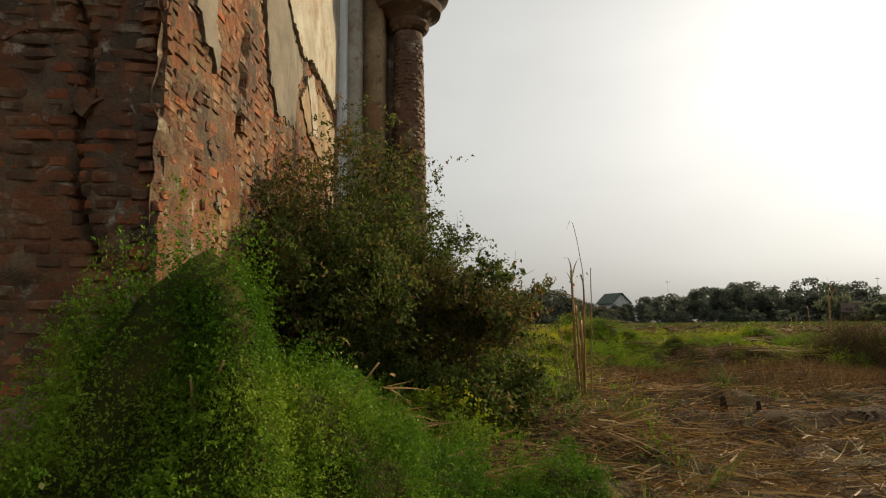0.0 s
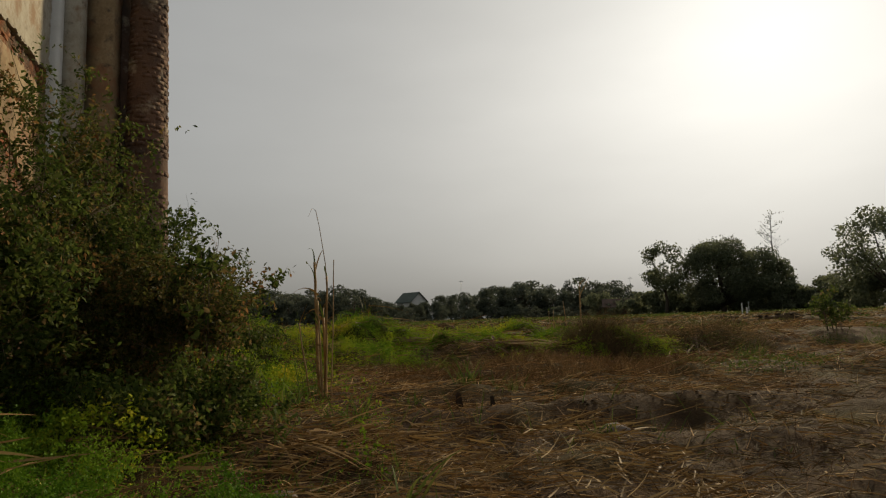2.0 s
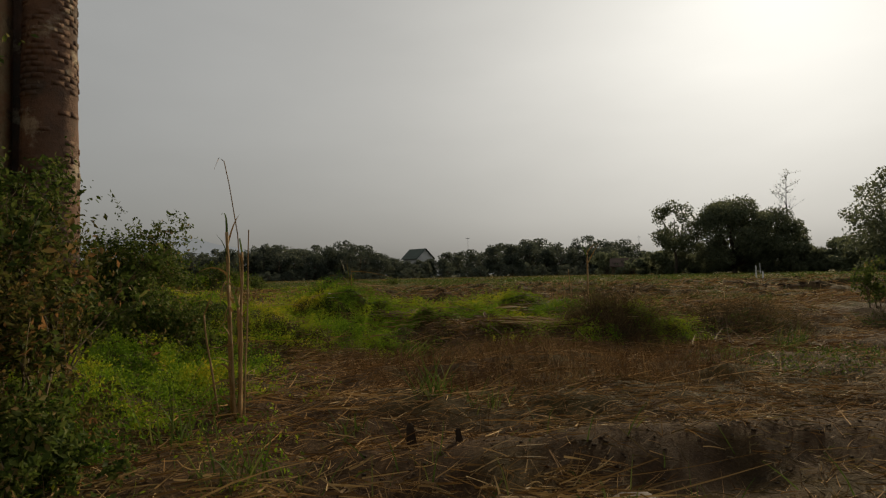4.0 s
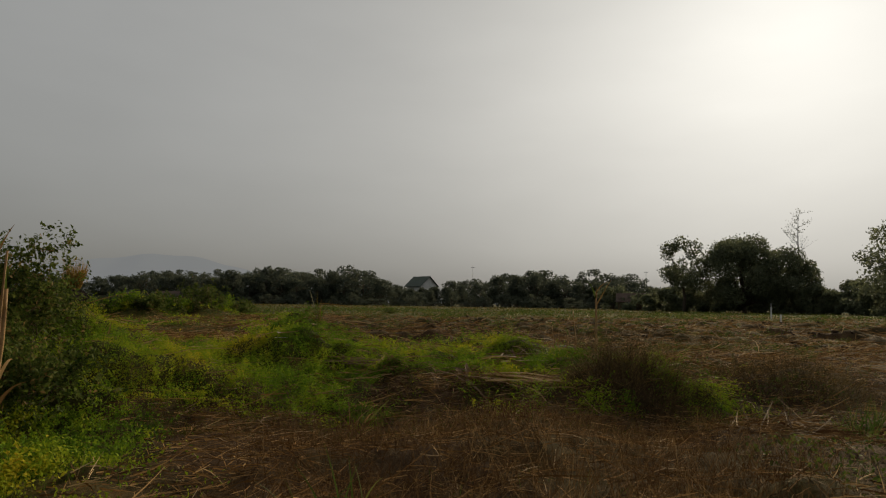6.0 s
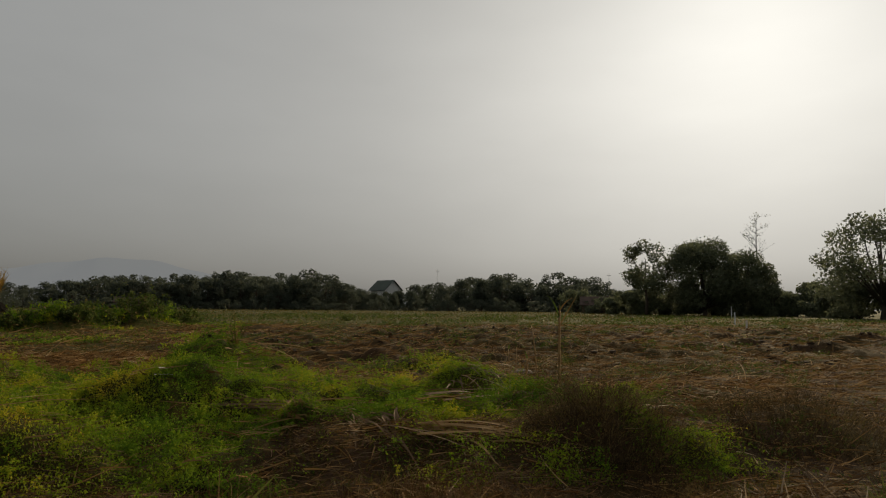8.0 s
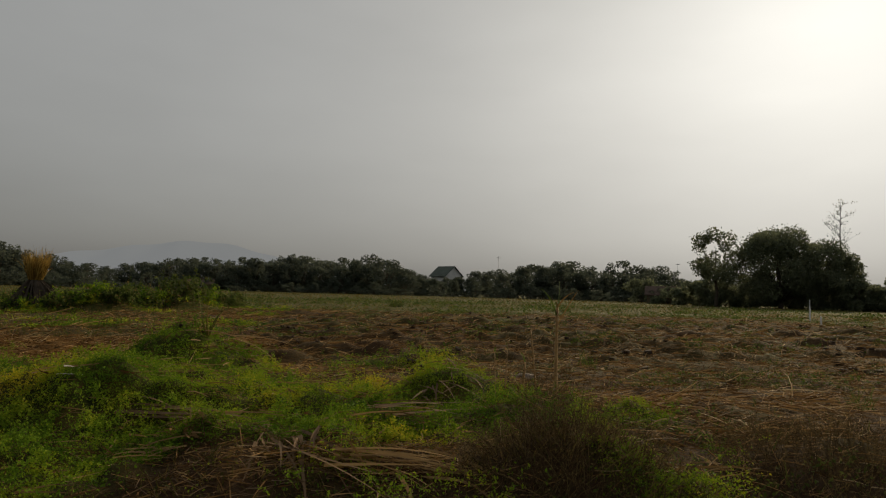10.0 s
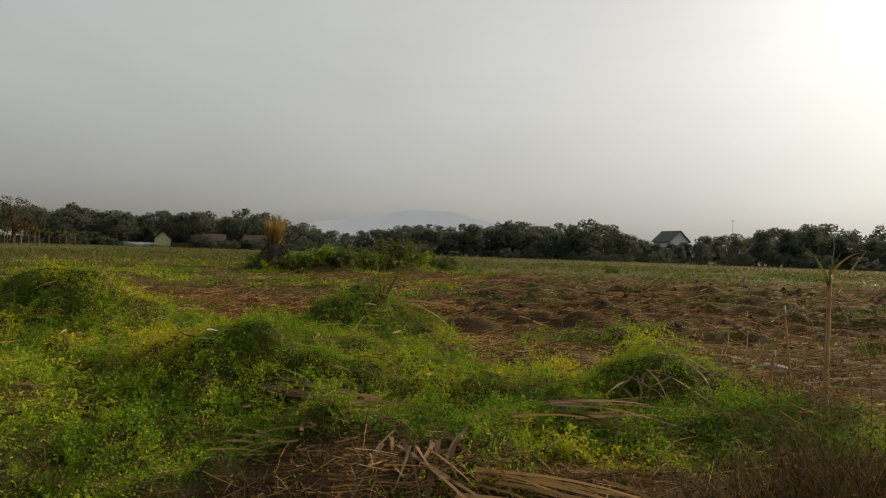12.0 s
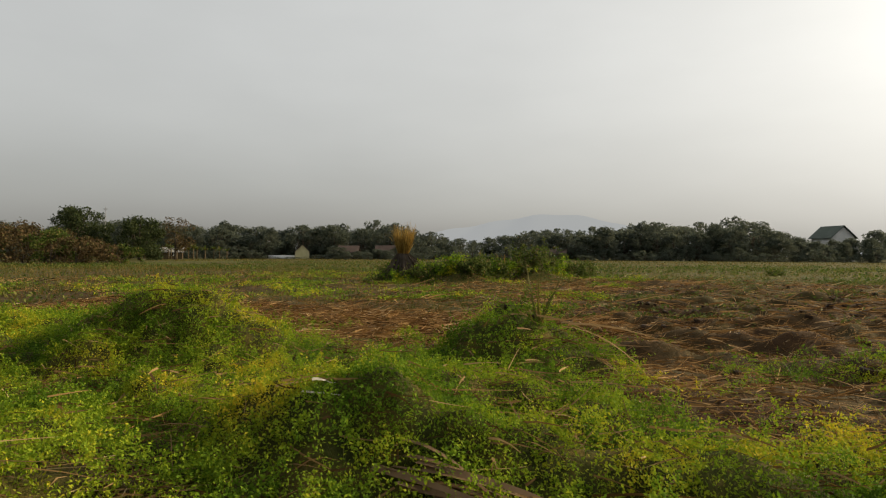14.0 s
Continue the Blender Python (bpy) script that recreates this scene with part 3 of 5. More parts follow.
mortar_face(0, 0.0, WALL_LEN, WALL_BASE, 6.0, long_wall)
mortar_face(1, 0.0, 3.2, WALL_BASE, 5.0, end_wall)


def plaster(outline, mat, thick=0.03, label="", seed=1, face=0):
    """A slab of plaster on the long wall with a ragged outline, given as (along, up)."""
    r = random.Random(seed)
    ring = []
    for (a, b), (c, d) in zip(outline, outline[1:] + outline[:1]):
        m = max(2, int(math.hypot(c - a, d - b) / 0.05))
        for q in range(m):
            t = q / m
            ring.append((a + (c - a) * t + r.uniform(-0.035, 0.035), b + (d - b) * t + r.uniform(-0.035, 0.035)))
    bm = bmesh.new()
    at = (lambda s, d, z: (s, d, z)) if face == 0 else (lambda s, d, z: (d, s, z))
    back = [bm.verts.new(at(s, 0.07, z)) for s, z in ring]
    front = [bm.verts.new(at(s, -thick + r.uniform(-0.006, 0.006), z)) for s, z in ring]
    bm.faces.new(front)
    for q in range(len(ring)):
        p = (q + 1) % len(ring)
        bm.faces.new((back[q], back[p], front[p], front[q]))
    bmesh.ops.recalc_face_normals(bm, faces=bm.faces[:])
    bmesh.ops.triangulate(bm, faces=[f for f in bm.faces if len(f.verts) > 4])
    return part("plaster", bm, mat, ruin, label)


plaster([(0.42, 2.75), (0.58, 2.55), (0.86, 2.45), (0.90, 2.62), (0.74, 2.75), (0.86, 3.1), (0.85, 4.2), (0.45, 4.2)], M_PLASTER_G, 0.02, "grey cement plaster remnant", 2)
plaster([(2.12, 3.6), (2.2, 3.2), (2.35, 2.95), (2.66, 2.78), (3.45, 2.9), (3.55, 3.3), (3.9, 3.75), (3.2, 3.98), (2.6, 4.35), (2.2, 4.6)], M_PLASTER_G, 0.022, "grey plaster panel", 3)
plaster([(2.62, 4.45), (3.1, 4.1), (3.95, 3.95), (4.6, 4.15), (5.6, 4.25), (6.7, 4.3), (7.25, 4.45), (7.3, 8.2), (2.4, 8.2)], M_PLASTER_W, 0.032, "white lime plaster field", 4)
plaster([(3.75, 3.35), (4.4, 3.1), (5.4, 3.0), (6.3, 2.6), (7.1, 2.5), (7.2, 3.9), (6.5, 4.0), (5.4, 3.95), (4.3, 3.75)], M_PLASTER_Y, 0.025, "stained ochre plaster", 5)
plaster([(4.1, 3.75), (4.35, 3.55), (4.6, 3.2), (5.0, 3.25), (4.9, 3.7), (4.6, 3.95)], M_PLASTER_W, 0.036, "white plaster remnant", 6)

# small remnants of render and mortar coat between the bare bricks
pr = random.Random(17)
for k_ in range(24):
    f_ = 1 if k_ % 3 == 0 else 0
    cs, cz_ = (pr.uniform(0.15, 1.9), pr.uniform(0.9, 3.6)) if f_ else (pr.uniform(0.2, 3.4) if k_ % 2 else pr.uniform(3.4, 6.5), pr.uniform(1.0, 4.1))
    if not f_ and (any(h_[0] - 0.3 < cs < h_[1] + 0.3 and h_[2] - 0.3 < cz_ < h_[3] + 0.3 for h_ in HOLES) or (cs > 2.0 and cz_ > 2.6) or (cs < 1.1 and cz_ > 2.3)):
        continue
    w_, h_ = (pr.uniform(0.05, 0.16), pr.uniform(0.04, 0.12)) if f_ else (pr.uniform(0.06, 0.22), pr.uniform(0.06, 0.22))
    ring_ = [(cs + w_ * math.cos(q * 0.7) * pr.uniform(0.45, 1.0), cz_ + h_ * math.sin(q * 0.7) * pr.uniform(0.45, 1.0)) for q in range(9)]
    plaster(ring_, (M_MORTAR, M_PLASTER_G, M_MORTAR)[k_ % 3], pr.uniform(0.005, 0.011), "", 200 + k_, f_)

# stepped pilasters between the long wall and the corner column
for (px_, py_), w_, mat, lab in (((-3.98, 8.55), 0.20, M_WHITE, "whitewashed pilaster strip"), ((-3.78, 8.85), 0.24, M_PLASTER_W, "flaking pale pilaster strip"), ((-3.40, 9.2), 0.30, M_PLASTER_Y, "stained ochre pilaster strip")):
    q = ruin.matrix_world.inverted() @ Vector((px_, py_, 0))
    strip = part_np("pilaster", box_vf(-w_ * 0.45, w_ * 0.5, 0, 0.5, WALL_BASE, WALL_TOP), mat, ruin, lab)
    strip.location, strip.rotation_euler = q, (0, 0, radians(-18))
    core = part_np("pilaster_core", box_vf(0.1, 1.6, 0.12, 1.0, WALL_BASE, WALL_TOP), M_COLUMN, ruin)
    core.location = q

COL = Vector((-2.99, 9.45, 0))
q = ruin.matrix_world.inverted() @ COL
column = part("column", lathe_bm([(0.40, -0.6), (0.40, 0.1), (0.355, 0.2)] + [(0.36 - 0.0025 * k_, 0.3 + 0.17 * k_) for k_ in range(36)], 36, 0.012), M_COLUMN, ruin, "round brick corner column, reddish and soot-stained", True)
column.location = q
part_np("wall", box_vf(q.x + 0.12, q.x + 0.7, q.y + 0.06, 0.0, WALL_BASE, WALL_TOP), M_COLUMN, ruin)
capital = part("capital", lathe_bm([(0.30, 6.30), (0.36, 6.34), (0.40, 6.42), (0.36, 6.50), (0.46, 6.58), (0.62, 6.66), (0.66, 6.80), (0.60, 6.86), (0.78, 6.98), (0.82, 7.16), (0.80, 8.2)], 36, 0.05), M_COLUMN, column, "crumbling moulded capital")

BRICK_MESHES = []
br = random.Random(11)
for v_ in range(6):
    bm = bmesh.new()
    bmesh.ops.create_cube(bm, size=1.0)
    bmesh.ops.bevel(bm, geom=bm.edges[:], offset=0.16, segments=1, affect="EDGES")
    for vert in bm.verts:
        vert.co += Vector((br.uniform(-0.06, 0.06), br.uniform(-0.08, 0.05), br.uniform(-0.13, 0.13)))
    me = bpy.data.meshes.new("brick")
    bm.to_mesh(me)
    bm.free()
    me.materials.append(M_BRICK)
    BRICK_MESHES.append(me)

# ---- shrubs and trees ----
def grow(r, base, lean, length, rad, depth, out, tips, spread=0.55, seg=4, kids=3):
    """One limb and, from it, its branches."""
    p, d = Vector(base), Vector(lean).normalized()
    pts, rads = [p.copy()], [rad]
    for k_ in range(seg):
        d = (d + Vector((r.gauss(0, 0.14), r.gauss(0, 0.14), r.gauss(0.05, 0.08)))).normalized()
        p = p + d * (length / seg)
        pts.append(p.copy())
        rads.append(rad * (1 - 0.7 * (k_ + 1) / seg))
    out.append(tube(pts, rads, 6 if rad > 0.05 else 4))
    if depth == 0:
        tips += pts[1:]
        return
    for k_ in range(kids):
        q_ = pts[r.randint(max(1, seg // 2), seg)]
        nd = d + Vector((r.gauss(0, spread), r.gauss(0, spread), r.gauss(0.1, spread * 0.5)))
        grow(r, q_, nd, length * r.uniform(0.5, 0.75), rad * 0.5, depth - 1, out, tips, spread, seg, kids)


def crown_points(r, tips, n, puff):
    T = np.array([tuple(t) for t in tips])
    q_ = T[r.integers(0, len(T), n)]
    d = r.normal(size=(n, 3))
    d *= (r.uniform(0.15, 1.0, (n, 1)) ** 0.6) * puff / (np.linalg.norm(d, axis=1, keepdims=True) + 1e-9)
    d[:, 2] *= 0.75
    return q_ + d


def make_shrub(name, at, stems, hgt, spread, n, leaf, mat, label, seed, lean=(0, 0), group="", category="bush", puff=0.16, depth=2, kids=3, fill=True):
    r, rn = random.Random(seed), np.random.default_rng(seed)
    e = thing(name, at, label, category, group)
    tips = []
    for s in range(stems):
        tubes = []
        a = 2 * math.pi * s / stems + r.uniform(-0.4, 0.4)
        rad = spread * r.uniform(0.05, 0.35)
        base = (math.cos(a) * rad, math.sin(a) * rad, -0.1)
        d = (math.cos(a) * spread / hgt * r.uniform(0.2, 1.0) + lean[0], math.sin(a) * spread / hgt * r.uniform(0.2, 1.0) + lean[1], 1)
        grow(r, base, d, hgt * r.uniform(0.5, 0.75), 0.010 + 0.010 * hgt / 2, depth, tubes, tips, 0.5, 4, kids)
        part_np("stem", joined(tubes), M_STEM, e)
    low = [Vector((r.gauss(0, spread * 0.45) + lean[0] * hgt * 0.3, r.gauss(0, spread * 0.45), abs(r.gauss(0, 0.42)) * hgt)) for _ in range(len(tips) // 2 + 20)] if fill else []
    tips = [t for t in tips if t.z > 0.05] + low
    pts, (B, D, L) = twig_points(rn, crown_points(rn, tips, max(n // 13, 4), puff * 0.55), 13, puff, leaf)
    part_np("leaves", leaf_cloud(pts, leaf, 0.25, 0.5, rn), mat, e)
    q_ = rn.choice(len(B), min(len(B), 260), replace=False)
    part_np("twig_work", ribbons(B[q_], D[q_], L[q_] * 1.05, 0.006, 0.12, 3, r=rn), M_STEM, e, "thin tan twigs")["kind"] = "stuff"
    return e


def twig_points(r, base, each, length, leaf, normal=None, sag=0.18):
    """Leaves set along short twigs that leave the base points up and outwards."""
    n_ = len(base)
    D = r.normal(0, 0.75, (n_, 3)) + (np.array([0, 0, 0.55]) if normal is None else normal * 0.7 + np.array([0, 0, 0.35]))
    D /= np.linalg.norm(D, axis=1, keepdims=True) + 1e-9
    L = length * r.lognormal(-0.1, 0.4, n_)
    s_ = np.tile(np.linspace(0.12, 1.0, each), n_)[:, None]
    k_ = np.repeat(np.arange(n_), each)
    P_ = base[k_] + D[k_] * L[k_][:, None] * s_ - np.array([0, 0, sag]) * L[k_][:, None] * s_ ** 2
    return P_ + r.normal(0, leaf * 0.42, P_.shape), (base, D, L)


def make_tree(name, at, hgt, width, n, leaf, mat, label, seed, trunk=0.25, bare=0.35, clumps=26, puff=0.16, group="", flat=0.8):
    """Trunk and limbs that reach into leaf clumps of uneven size set within an uneven crown."""
    r, rn = random.Random(seed), np.random.default_rng(seed)
    e = thing(name, at, label, "tree", group)
    tubes, centres, sizes = [], [], []
    fork = hgt * bare
    tubes.append(tube([(0, 0, -0.4), (0.02 * hgt, 0, fork * 0.5), (0, 0.01 * hgt, fork), (0.01 * hgt, 0, hgt * 0.75)], [trunk * 1.3, trunk, trunk * 0.8, trunk * 0.2], 8))
    for c in range(clumps):
        a = r.uniform(0, 2 * math.pi)
        zz = r.uniform(0.02, 1.0)
        env = math.sqrt(max(0.0, 1 - (abs(zz - 0.42) / 0.62) ** 2.2))
        rad = width * 0.5 * env * math.sqrt(r.uniform(0.15, 1.0)) * r.uniform(0.8, 1.12)
        p = Vector((math.cos(a) * rad, math.sin(a) * rad, fork * 0.8 + (hgt * 0.95 - fork * 0.8) * zz))
        centres.append(p)
        sizes.append(hgt * puff * r.uniform(0.55, 1.25))
        if c % 2 == 0:
            b0 = Vector((0, 0, fork * r.uniform(0.7, 1.2)))
            mid = b0.lerp(p, 0.5) + Vector((r.gauss(0, 0.03), r.gauss(0, 0.03), 0.04)) * hgt
            tubes.append(tube([b0, mid, p], [trunk * 0.4, trunk * 0.22, trunk * 0.06], 5))
    C = np.array([tuple(p) for p in centres])
    S = np.array(sizes)
    k_ = rn.choice(len(C), n, p=S ** 2 / (S ** 2).sum())
    d = rn.normal(size=(n, 3))
    d /= np.linalg.norm(d, axis=1, keepdims=True)
    d *= (rn.uniform(0.2, 1.0, (n, 1)) ** 0.45) * S[k_][:, None] * (1 + 0.5 * rn.random((n, 1)) ** 6)
    d[:, 2] *= flat
    part_np("trunk", joined(tubes), M_BARK, e)
    part_np("crown", leaf_cloud(C[k_] + d, leaf, 0.3, 0.6, rn), mat, e)
    return e


def on_ground(x, y, sink=0.0):
    return (x, y, float(height(x, y)) - sink)


# by the ruin
make_shrub("bush", on_ground(-2.95, 5.7), 9, 2.5, 0.85, 26000, 0.05, M_BUSH, "tall dark green bush against the brick wall", 21, (-0.02, 0), puff=0.26)
make_shrub("bush", on_ground(-2.95, 3.9), 8, 1.5, 0.75, 22000, 0.05, M_BUSH, "dense shaded bush beside the vine heap", 22, puff=0.24)
make_shrub("bush", on_ground(-3.25, 3.35), 8, 1.75, 0.5, 9000, 0.042, M_BUSH_DRY, "browning bush against the lower brickwork", 18, puff=0.2)
make_shrub("bush", on_ground(-3.3, 4.6), 9, 2.25, 0.6, 13000, 0.045, M_BUSH_DRY, "thin bush growing up the brick wall", 19, puff=0.2)
make_shrub("bush", on_ground(-1.75, 4.9), 9, 1.15, 0.8, 22000, 0.042, M_BUSH_DRY, "leafy bush with dry twigs at the field edge", 23, (0.05, 0), puff=0.22)
make_shrub("bush", on_ground(-2.45, 6.4), 8, 1.35, 0.6, 20000, 0.05, M_BUSH, "tall leafy bush in front of the column", 24, puff=0.24)
make_shrub("bush", on_ground(-1.45, 4.75), 5, 1.28, 0.45, 1300, 0.07, M_BUSH, "sparse young shrub with broad leaves", 25, (0.16, 0.0), puff=0.16, fill=False)
make_shrub("bush", on_ground(-1.6, 5.7), 5, 1.2, 0.4, 1500, 0.06, M_BUSH, "slender young shrub with broad dark leaves", 17, (0.0, 0.0), puff=0.09, fill=False)
make_shrub("bush", on_ground(-1.45, 4.2), 8, 0.62, 0.7, 16000, 0.045, M_BUSH, "low green weeds at the foot of the bushes", 29, (0.05, 0), puff=0.2)
make_shrub("bush", on_ground(-2.45, 10.5), 10, 1.2, 0.8, 22000, 0.05, M_BUSH, "dark bush with thin upright twigs by the column foot", 26, puff=0.24)
make_shrub("bush", on_ground(-2.3, 10.3), 4, 1.45, 0.3, 600, 0.055, M_BUSH, "slender shoots rising above the dark bush", 16, puff=0.14, fill=False)
make_shrub("bush", on_ground(-1.75, 9.3), 7, 0.7, 0.8, 9000, 0.05, M_BUSH, "low dark bush at the column foot", 20, puff=0.2)
make_shrub("bush", on_ground(12.4, 12.3), 6, 0.85, 0.5, 1500, 0.075, M_BUSH, "lone sparse green shrub in the straw", 27, puff=0.2, fill=False)
make_shrub("climbing_weed", on_ground(-3.72, 8.35), 3, 3.6, 0.1, 1600, 0.06, M_BUSH, "weed climbing the pilasters", 28, (-0.02, 0.02), category="climber", puff=0.13, depth=1, kids=2, fill=False)

# brown withered bushes in the field
def withered_bush(x, y, hgt, rad, n, label, seed):
    rn = np.random.default_rng(seed)
    e = thing("withered_bush", on_ground(x, y, 0.03), label, "bush", "withered bushes")
    a, q_ = rn.uniform(0, 2 * math.pi, n), np.sqrt(rn.uniform(0, 1, n))
    P = np.stack([np.cos(a) * q_ * rad * 0.9, np.sin(a) * q_ * rad * 0.75, np.zeros(n)], 1)
    P[:, 2] = height(P[:, 0] + x, P[:, 1] + y) - height(x, y)
    L = hgt * (1.05 - 0.55 * q_ ** 2) * rn.uniform(0.55, 1.1, n)
    D = np.stack([np.cos(a) * q_ * 0.5 + rn.normal(0, 0.45, n), np.sin(a) * q_ * 0.5 + rn.normal(0, 0.45, n), np.ones(n)], 1)
    part_np("brushwood", ribbons(P, D, L, 0.005, rn.uniform(-0.05, 0.4, n), 3, r=rn), M_WITHER, e, "fine brown dry stems")["kind"] = "stuff"
    m = n * 2
    k_ = rn.integers(0, n, m)
    Dn = D[k_] / np.linalg.norm(D[k_], axis=1, keepdims=True)
    Q = P[k_] + Dn * (L[k_] * rn.uniform(0.3, 1.0, m))[:, None] + rn.normal(0, 0.025, (m, 3))
    part_np("leaves", leaf_cloud(Q, 0.022, 0.2, 0.5, rn), M_WITHER, e)
    return e


withered_bush(5.55, 10.95, 0.56, 1.1, 2600, "brown withered bush, half overgrown with vines", 31)
withered_bush(8.3, 11.2, 0.5, 1.35, 2300, "low dark withered bush in the straw", 32)
withered_bush(5.6, 9.9, 0.34, 0.7, 900, "low brown withered bush in dry grass", 33)

withered_bush(6.05, 13.55, 0.85, 0.30, 170, "thin upright dry weed stems around the cane", 34)
withered_bush(5.55, 11.1, 0.85, 0.45, 160, "tall thin dry weed stems above the withered bush", 35)
withered_bush(10.2, 15.5, 0.35, 0.5, 300, "small dry weed clump in the straw", 36)
withered_bush(12.5, 19.0, 0.4, 0.5, 300, "small dry weed clump in the straw", 37)
withered_bush(9.0, 24.0, 0.45, 0.5, 300, "small dry weed clump in the straw", 38)

# ---- cane, reeds, grass tufts ----
def cane_stalk(x, y, hgt, lean, label, seed, rad=0.014, leaves=4, tip=0.9, group="standing cane"):
    r, rn = random.Random(seed), np.random.default_rng(seed)
    e = thing("cane_stalk", on_ground(x, y, 0.04), label, "cane", group)
    pts, p, d = [], Vector((0, 0, 0)), Vector((lean[0], lean[1], 1)).normalized()
    joints = max(4, int(hgt / 0.12))
    rads = []
    for k_ in range(joints + 1):
        pts.append(p.copy())
        rads.append(rad * (1 - 0.4 * k_ / joints) * (1.15 if k_ % 2 else 0.95))
        p = p + (d + Vector((r.gauss(0, 0.02), r.gauss(0, 0.02), 0))) * (hgt / joints)
    part_np("stalk", tube(pts, rads, 6), M_CANE, e, smooth=True)
    for k_ in range(leaves):
        q_ = np.array([tuple(pts[-1 - (k_ % 3)])])
        a = r.uniform(0, 2 * math.pi)
        D = np.array([[math.cos(a) * 0.5, math.sin(a) * 0.5, 1.9 if k_ < 3 else 0.9]])
        part_np("leaf", ribbons(q_, D, tip * r.uniform(0.35, 0.8), 0.022, r.uniform(0.2, 0.75), 6, r=rn), M_CANELEAF if k_ % 2 else M_GRASS, e)
    return e


cane_stalk(6.33, 13.85, 1.36, (0.0, 0), "tall dry cane stalk with a few drooping leaves", 41, 0.026, 7, 1.05)
cane_stalk(6.32, 14.7, 0.95, (-0.10, 0.02), "short leaning dry cane stalk", 42, 0.014, 0)
cane_stalk(6.15, 14.9, 0.45, (0.10, 0), "broken dry cane stump in straw", 43, 0.025, 2, 0.35)
cane_stalk(5.75, 14.3, 0.62, (0.04, 0.02), "thin dry cane shoot in straw", 44, 0.008, 1, 0.4)
cane_stalk(5.55, 14.0, 0.75, (-0.04, 0), "thin dry cane shoot in straw", 45, 0.007, 1, 0.4)
for k_, (x, y, h_, ln) in enumerate(((-2.30, 0.50, 0.22, (0.05, -0.3)), (-2.26, 0.52, 0.17, (0.5, -0.3)), (-2.42, 0.20, 0.22, (-0.12, -0.3)), (-2.0, 1.2, 0.35, (0.8, 0.2)), (-1.85, 1.5, 0.30, (0.5, -0.3)), (-1.45, 0.9, 0.4, (0.9, -0.5)))):
    cane_stalk(x, y, h_, ln, "pale broken stalk sticking out of the vine heap", 86 + k_, 0.007, 0, group="stalks in the vine heap")
# clump of reeds beside the path
for k_, (dx, dy, hg, ln, rd, lv) in enumerate(((-0.10, 0.15, 1.58, (-0.03, 0.0), 0.022, 3), (0.02, -0.05, 1.42, (0.012, 0), 0.016, 2), (-0.04, -0.1, 1.15, (-0.05, 0), 0.015, 3), (0.14, -0.4, 1.62, (0.03, 0), 0.008, 0), (-0.30, 0.0, 0.9, (-0.14, 0), 0.011, 4), (0.02, 0.0, 0.95, (-0.02, 0.05), 0.020, 4))):
    cane_stalk(-0.28 + dx * 0.5, 6.2 + dy * 0.5, hg, ln, "dry broken reed stalk in a clump" if k_ else "tallest dry reed stalk of the clump", 50 + k_, rd, lv, 0.6, "reeds by the path")
e = thing("reed_leaf", on_ground(-0.30, 6.15, 0.03), "long dry leaf arching above the reeds", "reed", "reeds by the path")
part_np("blade", tube([(0.02, 0, 0.0), (0.06, -0.05, 1.1), (0.04, -0.1, 1.55), (-0.02, -0.12, 1.95), (-0.06, -0.12, 2.15), (-0.10, -0.12, 2.18), (-0.14, -0.12, 2.08)], [0.006, 0.006, 0.005, 0.004, 0.004, 0.003, 0.001], 5), M_CANE, e)
for k_ in range(16):
    a_ = rng.uniform(2.0, 5.2)
    part_np("dry_leaf", ribbons(np.array([[0.04 * math.cos(a_), 0.06 * math.sin(a_), 0.15 + 0.07 * k_]]), np.array([[math.cos(a_), math.sin(a_), rng.uniform(-0.2, 1.6)]]), rng.uniform(0.25, 0.6), 0.022, rng.uniform(0.5, 1.2), 6), M_CANELEAF, e)


def grass_tuft(x, y, hgt, n, mat, label, seed, group="grass tufts", width=0.012, spread=0.12):
    rn = np.random.default_rng(seed)
    P = np.stack([rn.normal(0, spread, n), rn.normal(0, spread, n), np.zeros(n) - 0.02], 1)
    a = rn.uniform(0, 2 * math.pi, n)
    D = np.stack([np.cos(a) * 0.4, np.sin(a) * 0.4, np.ones(n)], 1) + rn.normal(0, 0.12, (n, 3))
    ob = link_mesh("grass_tuft", mesh_np("grass_tuft", *ribbons(P, D, hgt * rn.uniform(0.5, 1.1, n), width, rn.uniform(0.05, 0.6, n), 5, r=rn)), mat)
    ob.location = on_ground(x, y)
    return tagged(ob, label, "grass", group)


